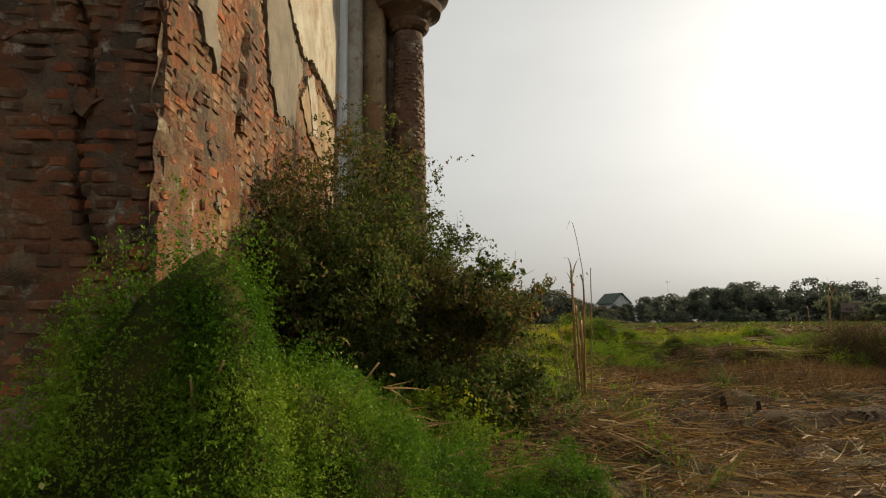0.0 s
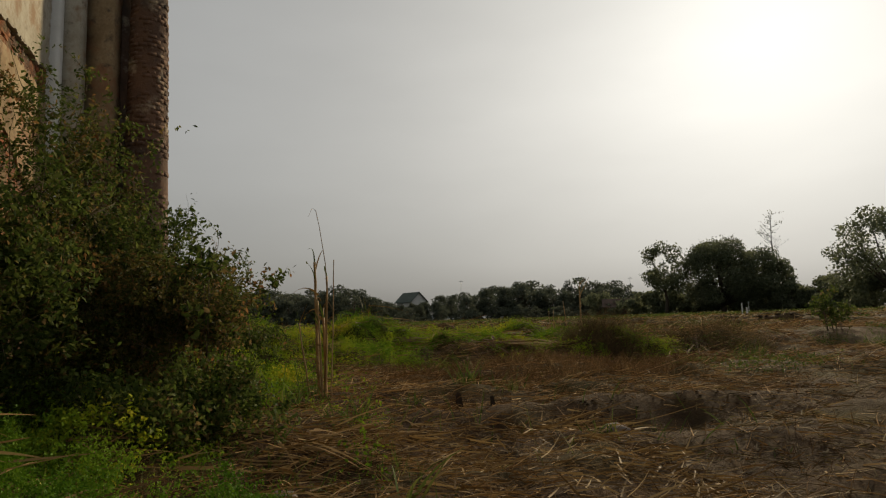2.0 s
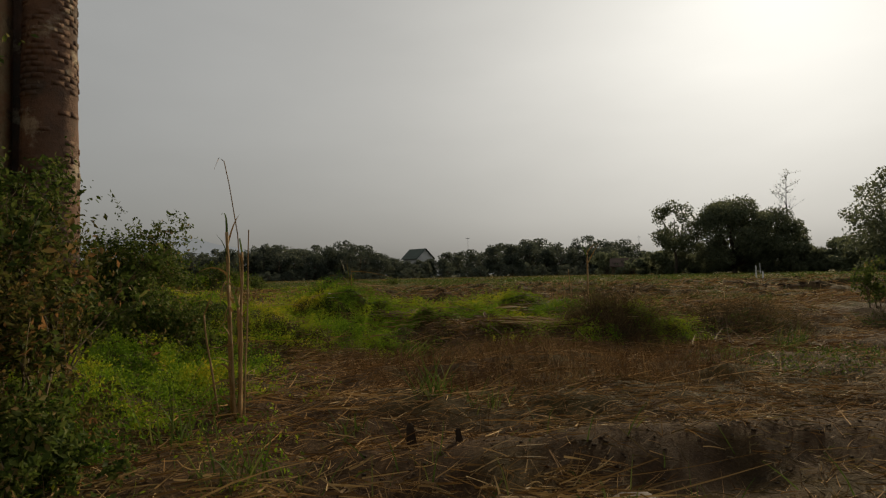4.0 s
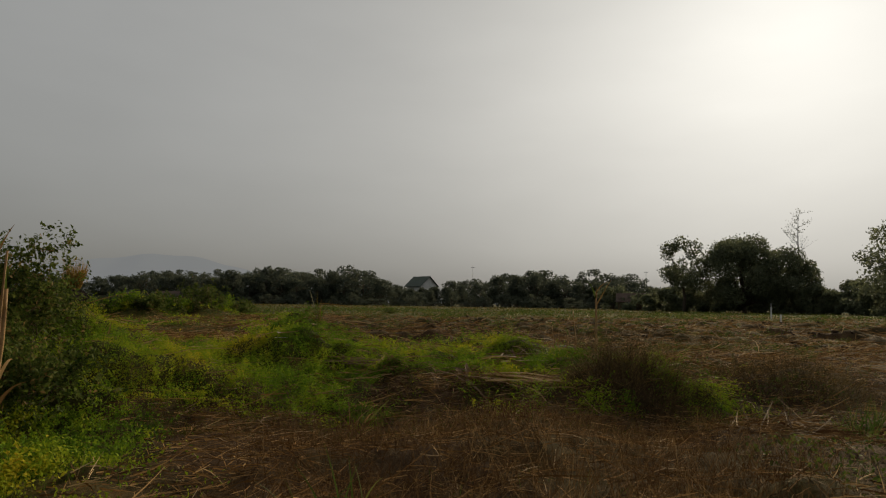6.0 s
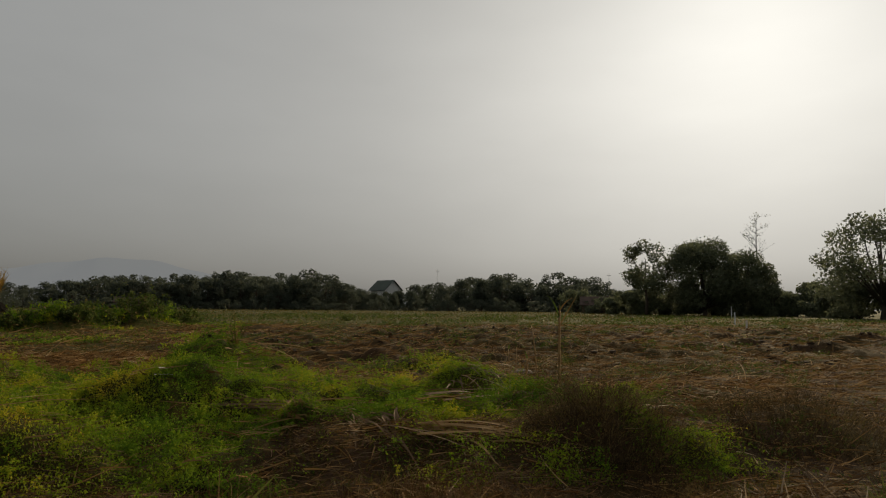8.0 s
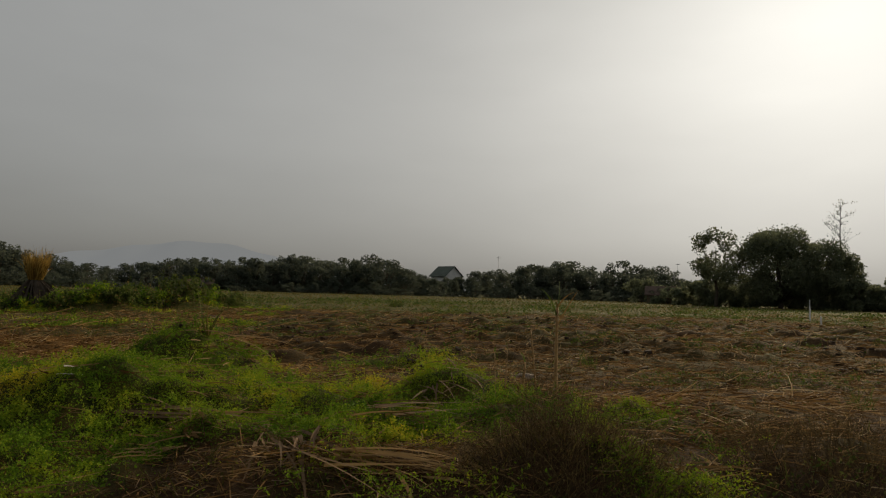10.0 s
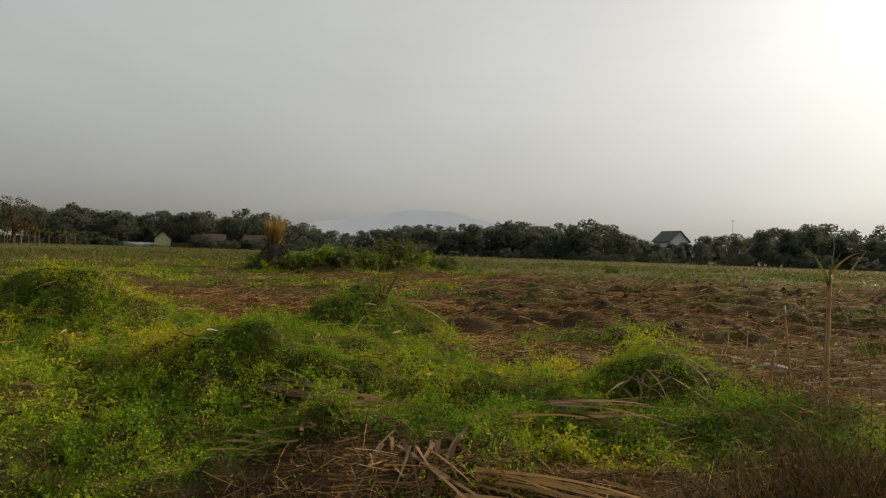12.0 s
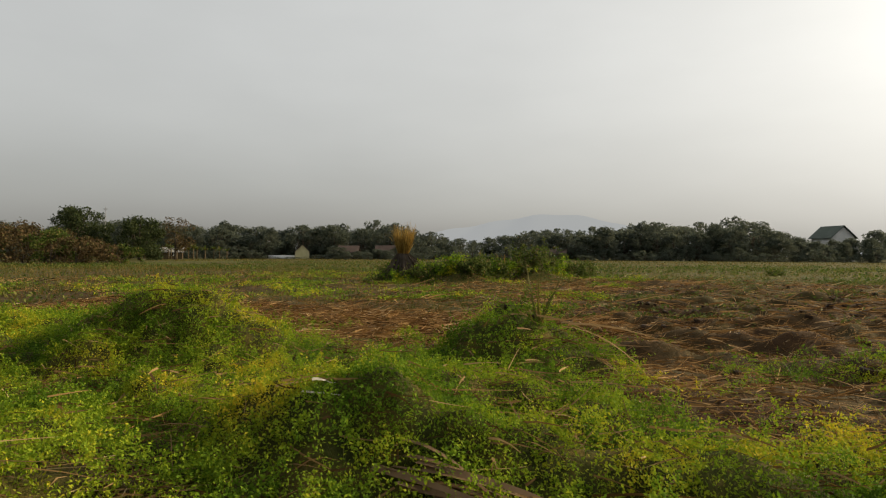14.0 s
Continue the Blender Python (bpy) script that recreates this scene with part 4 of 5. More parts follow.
for k_, (x, y, h_, n_, mat, lab) in enumerate((
        (1.35, 6.3, 0.55, 40, M_GRASS, "tuft of long green grass in the straw"), (1.75, 6.0, 0.4, 26, M_GRASS, "tuft of green grass in the straw"),
        (7.2, 8.9, 0.55, 60, M_GRASS, "dense tuft of tall green grass"), (7.9, 9.4, 0.45, 40, M_GRASS, "tuft of tall green grass"),
        (1.65, 10.1, 0.55, 10, M_CANELEAF, "tuft of half-dry cane shoots"), (1.75, 10.15, 0.5, 9, M_GRASS, "few green cane shoots beside the dry ones"), (-0.55, 5.3, 0.65, 30, M_GRASS, "tuft of long green grass beside the reeds"),
        (0.1, 2.6, 0.55, 5, M_GRASS, "few broad green grass blades"), (1.9, 3.9, 0.25, 25, M_GRASS, "small tuft of green grass"), (0.6, 5.6, 0.3, 20, M_GRASS, "small tuft of green grass"),
        (3.9, 18.1, 0.45, 36, M_GRASS, "tuft of upright green grass in the cut field"), (1.15, 16.9, 1.0, 9, M_PALEGRASS, "broad cane leaves arching from the vine mound"), (8.2, 17.5, 0.5, 40, M_GRASS, "tuft of upright green grass in the cut field"),
        (-0.1, 4.6, 0.5, 26, M_GRASS, "tuft of long green grass"), (10.5, 13.5, 0.5, 50, M_GRASS, "tuft of tall green grass"), (11.2, 9.8, 0.6, 50, M_GRASS, "tuft of tall green grass"))):
    grass_tuft(x, y, h_, n_, mat, lab, 60 + k_, width=0.03 if n_ <= 10 else 0.013, spread=0.05 if n_ <= 10 else 0.1)

# ---- cane leaf piles, each leaf a part ----
def leaf_pile(x, y, n, length, width, heading, fan, label, seed, lift=0.25, mat=M_CANELEAF):
    rn = np.random.default_rng(seed)
    e = thing("cane_leaf_pile", on_ground(x, y), label, "leaf pile", "cane leaf piles")
    for k_ in range(n):
        a = heading + rn.normal(0, fan)
        o = np.array([[rn.normal(0, 0.16), rn.normal(0, 0.10), rn.uniform(0.03, lift)]])
        o[0, 2] += float(height(x + o[0, 0], y + o[0, 1]) - height(x, y))
        D = np.array([[math.cos(a), math.sin(a), rn.uniform(-0.08, 0.12)]])
        side = np.array([[-math.sin(a), math.cos(a), rn.uniform(-0.6, 0.6)]])
        ln = length * rn.uniform(0.5, 1.1)
        V, F = ribbons(o, D, ln, width * rn.uniform(0.5, 1.2), rn.uniform(0.05, 0.35), 7, side, rn, 0.9)
        V[:, 2] = np.maximum(V[:, 2], height(V[:, 0] + x, V[:, 1] + y) - height(x, y) + 0.012 + 0.02 * rn.random())
        part_np("leaf", (V, F), mat, e)
    return e


leaf_pile(3.05, 11.8, 8, 1.8, 0.042, -1.05, 0.16, "long grey-brown cane leaves sliding down a bank", 71, 0.10, M_OLDLEAF)
leaf_pile(3.0, 11.75, 18, 0.7, 0.036, -1.5, 0.4, "withered cane leaves hanging over a bank", 70, 0.12, M_OLDLEAF)
leaf_pile(3.45, 11.25, 18, 1.5, 0.040, -0.04, 0.10, "sheaf of long tan cane leaves", 72, 0.11)
leaf_pile(4.25, 11.2, 12, 0.9, 0.036, -0.85, 0.25, "tan cane leaves bent towards the hollow", 69, 0.11)
leaf_pile(2.2, 11.7, 14, 0.9, 0.028, 2.9, 0.5, "dry cane leaves over the vines", 73, 0.15)
leaf_pile(1.45, 12.75, 22, 1.15, 0.055, -0.15, 0.09, "flattened bundle of grey-brown cane leaves", 74, 0.10, M_OLDLEAF)
leaf_pile(1.95, 12.5, 18, 1.0, 0.05, -0.35, 0.22, "flattened bundle of grey-brown cane leaves", 75, 0.10, M_OLDLEAF)
leaf_pile(0.40, 13.0, 2, 0.26, 0.060, 0.1, 0.3, "curled bleached leaf lying on the vines", 68, 0.16, M_PALELEAF)
leaf_pile(3.9, 12.7, 22, 1.2, 0.05, 0.05, 0.25, "dark dry cane leaves among the vines", 76, 0.18, M_OLDLEAF)
leaf_pile(1.5, 16.7, 9, 1.5, 0.055, -0.35, 0.25, "broad half-green cane leaves on the mound", 77, 0.5)
leaf_pile(4.85, 14.15, 26, 0.75, 0.030, -1.5, 0.5, "dead stalks under the vine mound", 79, 0.25, M_OLDLEAF)
leaf_pile(-1.75, 3.2, 14, 0.5, 0.045, 0.6, 0.9, "curled dry leaves at the foot of the bush", 80, 0.2)
leaf_pile(-2.0, 2.0, 9, 0.4, 0.045, 0.8, 0.9, "curled dry leaves in the vine heap", 81, 0.25)
leaf_pile(-0.6, 3.6, 25, 0.9, 0.025, -0.2, 0.5, "dry cane leaves at the field edge", 82, 0.12)
leaf_pile(3.2, 10.2, 12, 1.0, 0.025, -0.9, 0.5, "dry cane leaves on brown grass", 83, 0.12)

# upright wooden stake and stubs in the straw
def stake(x, y, hgt, wid, label, seed):
    r = random.Random(seed)
    bm = bmesh.new()
    b0 = [bm.verts.new((sx * wid, sy * wid * 0.5, -0.1)) for sx, sy in ((-1, -1), (1, -1), (1, 1), (-1, 1))]
    b1 = [bm.verts.new((sx * wid * 0.55 - 0.02, sy * wid * 0.3, hgt * r.uniform(0.75, 0.9))) for sx, sy in ((-1, -1), (1, -1), (1, 1), (-1, 1))]
    tip = bm.verts.new((-0.03, 0, hgt))
    bm.faces.new(b0[::-1])
    for q_ in range(4):
        bm.faces.new((b0[q_], b0[(q_ + 1) % 4], b1[(q_ + 1) % 4], b1[q_]))
        bm.faces.new((b1[q_], b1[(q_ + 1) % 4], tip))
    ob = part("stake", bm, M_CLOD, None)
    ob.location = on_ground(x, y)
    return tagged(ob, label, "stake", "stakes")


stake(1.02, 5.1, 0.17, 0.045, "dark pointed cane stump in the straw", 1)
stake(1.35, 5.05, 0.09, 0.03, "short dark cane stump in the straw", 2)
for k_, (x, y, s_) in enumerate(((6.1, 23.7, 0.22), (2.1, 4.0, 0.09), (6.4, 15.6, 0.13), (-0.6, 2.9, 0.07))):
    bm = bmesh.new()
    bmesh.ops.create_icosphere(bm, subdivisions=3, radius=1.0)
    for vert in bm.verts:
        vert.co *= 1 + 0.25 * noise.noise(vert.co * 1.6 + Vector((k_ * 7, 0, 0)))
        vert.co = Vector((vert.co.x * s_ * 1.4, vert.co.y * s_, vert.co.z * s_ * 0.55))
    st = part("stone", bm, M_STONE, None, smooth=True)
    st.location = on_ground(x, y, -s_ * 0.3)
    tagged(st, "rounded grey field stone half sunk in straw", "stone", "field stones")

# straw stack with its yellow sheaf
stack = thing("straw_stack", on_ground(-11.5, 37.6), "sheaf of cut straw, dark below and yellow on top", "straw stack")
rn = np.random.default_rng(91)
n = 900
a, q_ = rn.uniform(0, 2 * math.pi, n), rn.uniform(0, 1, n)
P = np.stack([np.cos(a) * 0.25, np.sin(a) * 0.25, 1.2 + 0.2 * q_], 1)
part_np("sheaf", ribbons(P, np.stack([np.cos(a) * 0.22 * q_ + 0.04, np.sin(a) * 0.22 * q_, np.ones(n)], 1), rn.uniform(0.7, 1.8, n), 0.035, rn.uniform(0.0, 0.3, n), 4, r=rn), M_STACK, stack, "yellow straw tips")
P = np.stack([np.cos(a) * 0.25, np.sin(a) * 0.25, 1.45 + 0.1 * q_], 1)
part_np("skirt", ribbons(P, np.stack([np.cos(a) * 0.6 + 0.12, np.sin(a) * 0.6, -1.5 + q_], 1), rn.uniform(0.9, 1.7, n), 0.04, 0.25, 4, r=rn), M_BARK, stack, "dark drooping straw")
part("core", lathe_bm([(0.75, -0.1), (0.7, 0.4), (0.5, 1.0), (0.28, 1.5), (0.1, 1.7)], 14, 0.1), M_CLOD, stack)
grass_tuft(-12.0, 57.0, 2.2, 24, M_STACK, "bent dry yellow grass above the green row", 92, width=0.06, spread=0.15)
for k_, (x, y, h_) in enumerate(((-10.1, 38.4, 1.0), (-9.3, 38.8, 1.1), (-8.5, 39.4, 1.2), (-7.8, 40.4, 1.2), (-7.2, 41.6, 1.3), (-6.6, 42.5, 1.4), (-6.0, 43.6, 1.45), (-5.4, 45.0, 1.35), (-4.9, 47.0, 1.1), (-4.6, 49.5, 1.0), (-10.9, 38.2, 0.9), (-8.0, 38.2, 0.7), (-12.6, 38.4, 0.8), (-11.3, 36.9, 0.75), (-12.2, 37.1, 0.6), (-10.6, 37.3, 0.7))):
    make_shrub("weed_clump", on_ground(x, y), 7, h_, h_ * 1.1, 2200, 0.12, M_VINE if k_ % 3 == 1 else M_BUSH, "vine-covered weed clump beside the straw stack", 95 + k_, group="weed row", puff=0.34, depth=1)
make_shrub("weed_clump", on_ground(7.0, 58.0), 5, 0.8, 0.9, 900, 0.12, M_BUSH, "small round bush in the far grass", 113, puff=0.3, depth=1)

# ---- far trees ----
protos = []
for v_ in range(6):
    t_ = make_tree("tree", (0, -400 - 40 * v_, -60), 10.0, (9.0, 8.0, 10.5, 7.5, 9.5, 11.0)[v_], 3600, 0.52, M_TREE_HAZE, "dark tree of the field's far edge, haze mixed into its leaf colour", 200 + v_, 0.22, (0.05, 0.10, 0.04, 0.12, 0.03, 0.06)[v_], 64, 0.125, "tree line")
    protos.append(t_)
tr_ = random.Random(5)
first = [True] * 6


def plant(v, x, y, hgt, wide=1.0):
    m = Matrix.Translation(on_ground(x, y)) @ Matrix.Rotation(tr_.uniform(0, 6.28), 4, "Z") @ Matrix.Diagonal((hgt / 10 * wide, hgt / 10 * wide, hgt / 10, 1))
    if first[v]:
        first[v] = False
        protos[v].matrix_world = m
        return protos[v]
    return copy_thing(protos[v], m)


CREST = [(-64, 9), (-60, 11), (-57, 9), (-52, 11.5), (-48, 11), (-44, 10.5), (-40, 9.5), (-36, 10), (-32, 11), (-29, 10.5), (-25, 9.5), (-22.5, 6.0), (-19.5, 7.0), (-17, 9.0), (-12, 9.5), (-6, 10.5), (0, 11.0), (4, 11.0), (6.5, 6.2), (10.5, 6.2), (11.5, 8.0), (14, 9), (16.5, 11.5), (19.5, 11.5), (22.5, 8.5), (25, 11.0), (28, 9.0), (31, 8.0), (34, 8), (44, 7), (47, 6)]
cz, ch = np.array(CREST).T
for ring, (dist, step, k0) in enumerate(((206, 1.45, 0.86), (224, 1.3, 1.0))):
    a_ = -64.0 + ring * 0.6
    while a_ < 47:
        h_ = float(np.interp(a_, cz, ch)) * 1.13 * k0 * tr_.uniform(0.86, 1.07)
        d_ = dist + tr_.uniform(-7, 7)
        plant(tr_.randrange(6), 2 + d_ * math.sin(radians(a_)), 6 + d_ * math.cos(radians(a_)), h_, tr_.uniform(0.85, 1.2))
        a_ += step * tr_.uniform(0.75, 1.25)

for a_, d_, h_ in ((6.6, 214, 7.2), (7.3, 205, 5.6), (7.9, 212, 6.2), (8.4, 205, 5.6), (8.9, 213, 6.4), (9.8, 214, 6.8)):
    plant(tr_.randrange(6), 2 + d_ * math.sin(radians(a_)), 6 + d_ * math.cos(radians(a_)), h_, 1.2)

hedges = [make_tree("hedge_bush", (0, -700 - 40 * v_, -60), 5.0, 9.0, 900, 0.5, M_TREE_HAZE, "low undergrowth along the field's far edge, greyed for haze", 260 + v_, 0.1, 0.04, 30, 0.17, "far undergrowth") for v_ in range(3)]
laid = 0
a_ = -60.0
while a_ < 31:
    d_ = tr_.uniform(186, 200)
    h_ = tr_.uniform(2.4, 5.2) if abs(a_ + 36.4) > 2.2 else 1.2
    m = Matrix.Translation(on_ground(2 + d_ * math.sin(radians(a_)), 6 + d_ * math.cos(radians(a_)))) @ Matrix.Rotation(tr_.uniform(0, 6.28), 4, "Z") @ Matrix.Diagonal((tr_.uniform(0.7, 1.1), tr_.uniform(0.7, 1.1), h_ / 5, 1))
    if laid < 3:
        hedges[laid].matrix_world = m
    else:
        copy_thing(hedges[laid % 3], m)
    laid += 1
    a_ += tr_.uniform(0.6, 1.5)
for a_, d_, h_ in ((-33.6, 186, 3.4), (-31.6, 187, 3.0), (-29.6, 188, 3.6), (-28.0, 188, 3.2), (-32.6, 170, 2.6), (-30.6, 170, 2.2), (-28.9, 172, 2.8)):
    plant(tr_.randrange(6), 3 + d_ * math.sin(radians(a_)), 9 + d_ * math.cos(radians(a_)), h_, 1.3)

# trees at the edge of the field on the sun's side
make_tree("tree", (75.2, 121.0, 0.1), 15.9, 8.6, 5200, 0.5, M_TREE_PALED, "slender open-crowned tree with a visible trunk", 301, 0.3, 0.38, 24, 0.12)
make_tree("tree", (86.0, 116.5, 0.1), 15.4, 15.5, 30000, 0.45, M_TREE_PALED, "broad dense dome-shaped dark tree", 302, 0.45, 0.10, 110, 0.14)
make_tree("tree", (92.2, 113.8, 0.1), 13.0, 11.5, 13000, 0.45, M_TREE_PALED, "dense dark tree beside the broad one", 303, 0.35, 0.10, 50, 0.15)
make_tree("tree", (97.2, 112.0, 0.1), 10.8, 8.0, 8000, 0.45, M_TREE_PALED, "rounded dark tree below the bare one", 304, 0.3, 0.12, 30, 0.15)
make_tree("tree", (103.0, 105.5, 0.1), 6.6, 8, 4000, 0.45, M_TREE_PALED, "low bushy tree at the field edge", 305, 0.2, 0.12, 24, 0.16)
make_tree("tree", (105.5, 101.0, 0.1), 9.5, 6.0, 900, 0.45, M_TREE_PALED, "small open tree with thin branches", 306, 0.18, 0.3, 14, 0.11)
make_tree("tree", (92.5, 82.0, 0.1), 17.2, 19.5, 10000, 0.5, M_TREE_PALED, "large spreading tree with gaps in its crown", 307, 0.5, 0.18, 56, 0.13)
make_tree("tree", (99.5, 76.0, 0.1), 13.0, 14, 9000, 0.5, M_TREE_PALED, "dense dark tree behind the spreading one", 308, 0.4, 0.1, 40, 0.16)
r_ = random.Random(310)
bare = thing("bare_tree", (100.2, 117.4, 0.1), "tall thin tree with almost bare twigs", "tree")
tubes, tips = [tube([(0, 0, -0.4), (0.2, 0, 9), (0, 0.1, 15), (0.2, 0, 22)], [0.22, 0.16, 0.11, 0.03], 7)], []
for k_ in range(15):
    zz = 12.0 + 9.8 * k_ / 15
    a = r_.uniform(0, 6.28)
    grow(r_, (0.1, 0, zz), (math.cos(a), math.sin(a), 0.45), (1.0 - 0.5 * k_ / 15) * 3.0, 0.05, 2, tubes, tips, 0.45, 3, 3)
part_np("trunk", joined(tubes), M_BARK, bare)
part_np("leaves", leaf_cloud(crown_points(np.random.default_rng(310), tips, 260, 0.4), 0.3, 0.2), M_TREE_PALED, bare)
for k_, (az_, d_, h_, w_) in enumerate(((31.2, 146, 5, 8), (33.2, 143, 4.5, 8), (35.5, 142, 5, 9), (37.8, 142, 5.5, 9), (40.2, 141, 5, 9), (42.6, 139, 5.5, 8), (44.2, 138, 4.2, 7), (45.6, 135, 4, 7), (46.8, 130, 5, 8), (48.4, 122, 5.5, 9), (28.6, 160, 5, 9), (26.4, 170, 5.5, 10), (29.9, 150, 4, 8))):
    make_tree("hedge_tree", (2 + d_ * math.sin(radians(az_)), 6 + d_ * math.cos(radians(az_)), 0.1), h_, w_, 3200, 0.55, M_TREE_PALED, "low dark undergrowth below the field-edge trees", 330 + k_, 0.12, 0.06, 20, 0.24, "undergrowth")

# dark tree and rust-coloured thicket on the far side
make_tree("tree", (-118.0, 96.0, 0.1), 10.8, 14, 11000, 0.45, M_DARKTREE, "broad dark mango-like tree", 320, 0.4, 0.08, 60, 0.16)
make_tree("tree", (-108.0, 102.5, 0.1), 9.0, 10, 7000, 0.45, M_DARKTREE, "rounded dark tree beside the thicket", 321, 0.35, 0.08, 44, 0.16)
make_tree("tree", (-122.0, 72.0, 0.1), 15.0, 10, 6500, 0.45, M_DARKTREE, "tall dark tree behind the thicket", 322, 0.35, 0.12, 44, 0.15)
make_tree("tree", (-108.0, 112.0, 0.1), 9.6, 7, 1500, 0.4, M_RUST, "half-bare brownish tree behind the bananas", 323, 0.2, 0.25, 22, 0.14)
for k_, (az_, d_, h_) in enumerate(((-61, 92, 4.2), (-59.5, 88, 4.6), (-57.8, 92, 5.0), (-56.0, 90, 4.2), (-54.3, 88, 3.4), (-52.8, 92, 3.2), (-51.2, 94, 2.6), (-58.5, 100, 6.0), (-55.2, 99, 4.4))):
    make_tree("thicket_bush", (3 + d_ * math.sin(radians(az_)), 9 + d_ * math.cos(radians(az_)), 0.1), h_, 6.5, 2000, 0.3, M_RUST if k_ % 3 else M_BUSH, "rust-brown thicket at the field's edge", 340 + k_, 0.1, 0.05, 24, 0.2, "rust thicket")

# ---- banana plants ----
def banana(x, y, hgt, seed):
    r, rn = random.Random(seed), np.random.default_rng(seed)
    e = thing("banana_plant", on_ground(x, y), "banana plant with ragged drooping leaves", "banana plant", "banana grove")
    part_np("stem", tube([(0, 0, -0.2), (0.05, 0, hgt * 0.3), (0.1, 0, hgt * 0.6)], [0.16, 0.13, 0.09], 7), M_STEM, e, smooth=True)
    for k_ in range(8):
        a = 2 * math.pi * k_ / 8 + r.uniform(-0.3, 0.3)
        P_ = np.array([[0.1, 0, hgt * 0.58]])
        D_ = np.array([[math.cos(a) * 0.6, math.sin(a) * 0.6, r.uniform(0.5, 1.3)]])
        part_np("leaf", ribbons(P_, D_, hgt * 0.6, 0.42, r.uniform(0.3, 0.9), 5, np.array([[-math.sin(a), math.cos(a), 0]]), rn, 0.7), M_PALEGRASS if k_ % 3 == 0 else M_GRASS, e)
    return e


for k_ in range(18):
    az_ = -52.0 + k_ * 0.52 + tr_.uniform(-0.2, 0.2)
    d_ = 168 + tr_.uniform(-6, 6)
    banana(3 + d_ * math.sin(radians(az_)), 9 + d_ * math.cos(radians(az_)), tr_.uniform(3.6, 5.0), 400 + k_)

# ---- far buildings ----
def gable_house(name, at, yaw, length, depth, eaves, ridge, wall_mat, roof_mat, label, windows=2, over=0.5):
    e = thing(name, at, label, "house")
    e.rotation_euler = (0, 0, radians(yaw))
    bm = bmesh.new()
    pr = [(-depth / 2, -0.3), (depth / 2, -0.3), (depth / 2, eaves), (0, ridge), (-depth / 2, eaves)]
    A = [bm.verts.new((-length / 2, y_, z_)) for y_, z_ in pr]
    B = [bm.verts.new((length / 2, y_, z_)) for y_, z_ in pr]
    bm.faces.new(A[::-1])
    bm.faces.new(B)
    for q_ in range(5):
        bm.faces.new((A[q_], A[(q_ + 1) % 5], B[(q_ + 1) % 5], B[q_]))
    bmesh.ops.recalc_face_normals(bm, faces=bm.faces[:])
    part("wall", bm, wall_mat, e)
    sl = (ridge - eaves) / (depth / 2)
    for sgn in (-1, 1):
        y1 = sgn * (depth / 2 + over)
        z1 = eaves - sl * over
        L2 = length / 2 + over
        bm = bmesh.new()
        lo = [bm.verts.new(c) for c in ((-L2, 0, ridge + 0.05), (L2, 0, ridge + 0.05), (L2, y1, z1 + 0.05), (-L2, y1, z1 + 0.05))]
        hi = [bm.verts.new((v_.co.x, v_.co.y, v_.co.z + 0.2)) for v_ in lo]
        bm.faces.new(lo)
        bm.faces.new(hi)
        for q_ in range(4):
            bm.faces.new((lo[q_], lo[(q_ + 1) % 4], hi[(q_ + 1) % 4], hi[q_]))
        bmesh.ops.recalc_face_normals(bm, faces=bm.faces[:])
        part("roof", bm, roof_mat, e)
    for q_ in range(windows):
        x_ = (q_ + 0.5) / windows * length - length / 2
        win = part_np("window", box_vf(x_ - 0.55, x_ + 0.55, -depth / 2 - 0.06, -depth / 2 + 0.05, eaves * 0.45, eaves * 0.45 + 1.3), M_WHITE, e)
        part_np("pane", box_vf(x_ - 0.45, x_ + 0.45, -depth / 2 - 0.09, -depth / 2 - 0.062, eaves * 0.45 + 0.1, eaves * 0.45 + 1.2), M_DARKPANE, win)
    return e


hs = gable_house("house", (36.5, 231.5, 0.1), -60, 8.6, 7.4, 7.6, 10.8, M_WHITE, M_ROOF, "white two-storey house with a dull green gable roof", 3, 0.7)
gable_house("house", (-113.0, 165.5, 0.1), 128, 4.6, 4.2, 2.3, 4.3, M_CREAM, M_ROOF_RED, "small cream-coloured gabled house", 1, 0.3)
gable_house("house", (-100.0, 171.5, 0.1), 25, 5.5, 4.5, 2.4, 4.0, M_METAL, M_ROOF_RED, "low house with a rusty tiled roof", 2)
gable_house("house", (-90.0, 177.0, 0.1), 20, 5.5, 4.5, 2.4, 4.1, M_METAL, M_ROOF_RED, "low house with a faded red roof", 2)
gable_house("hut", (-122.0, 124.0, 0.1), 44, 5.0, 3.2, 1.9, 2.8, M_STEM, M_METAL, "open field hut with a pale sheet roof", 1, 0.4)
gable_house("shed", (-42.0, 196.0, 0.1), 10, 7, 4, 2.0, 3.2, M_STEM, M_ROOF_RED, "low shed with a pale sheet roof below the trees", 1)
gable_house("shed", (80.0, 150.0, 0.1), -28, 9, 5, 2.4, 4.2, M_STEM, M_ROOF_RED, "dark shed under the trees", 2)
low = part_np("garden_wall", box_vf(-4.5, 4.5, -0.12, 0.12, -0.2, 1.1), M_WHITE, None)
low.location, low.rotation_euler = (-117.5, 162.0, 0.15), (0, 0, radians(34))
tagged(low, "low whitewashed garden wall beside the small house", "wall")
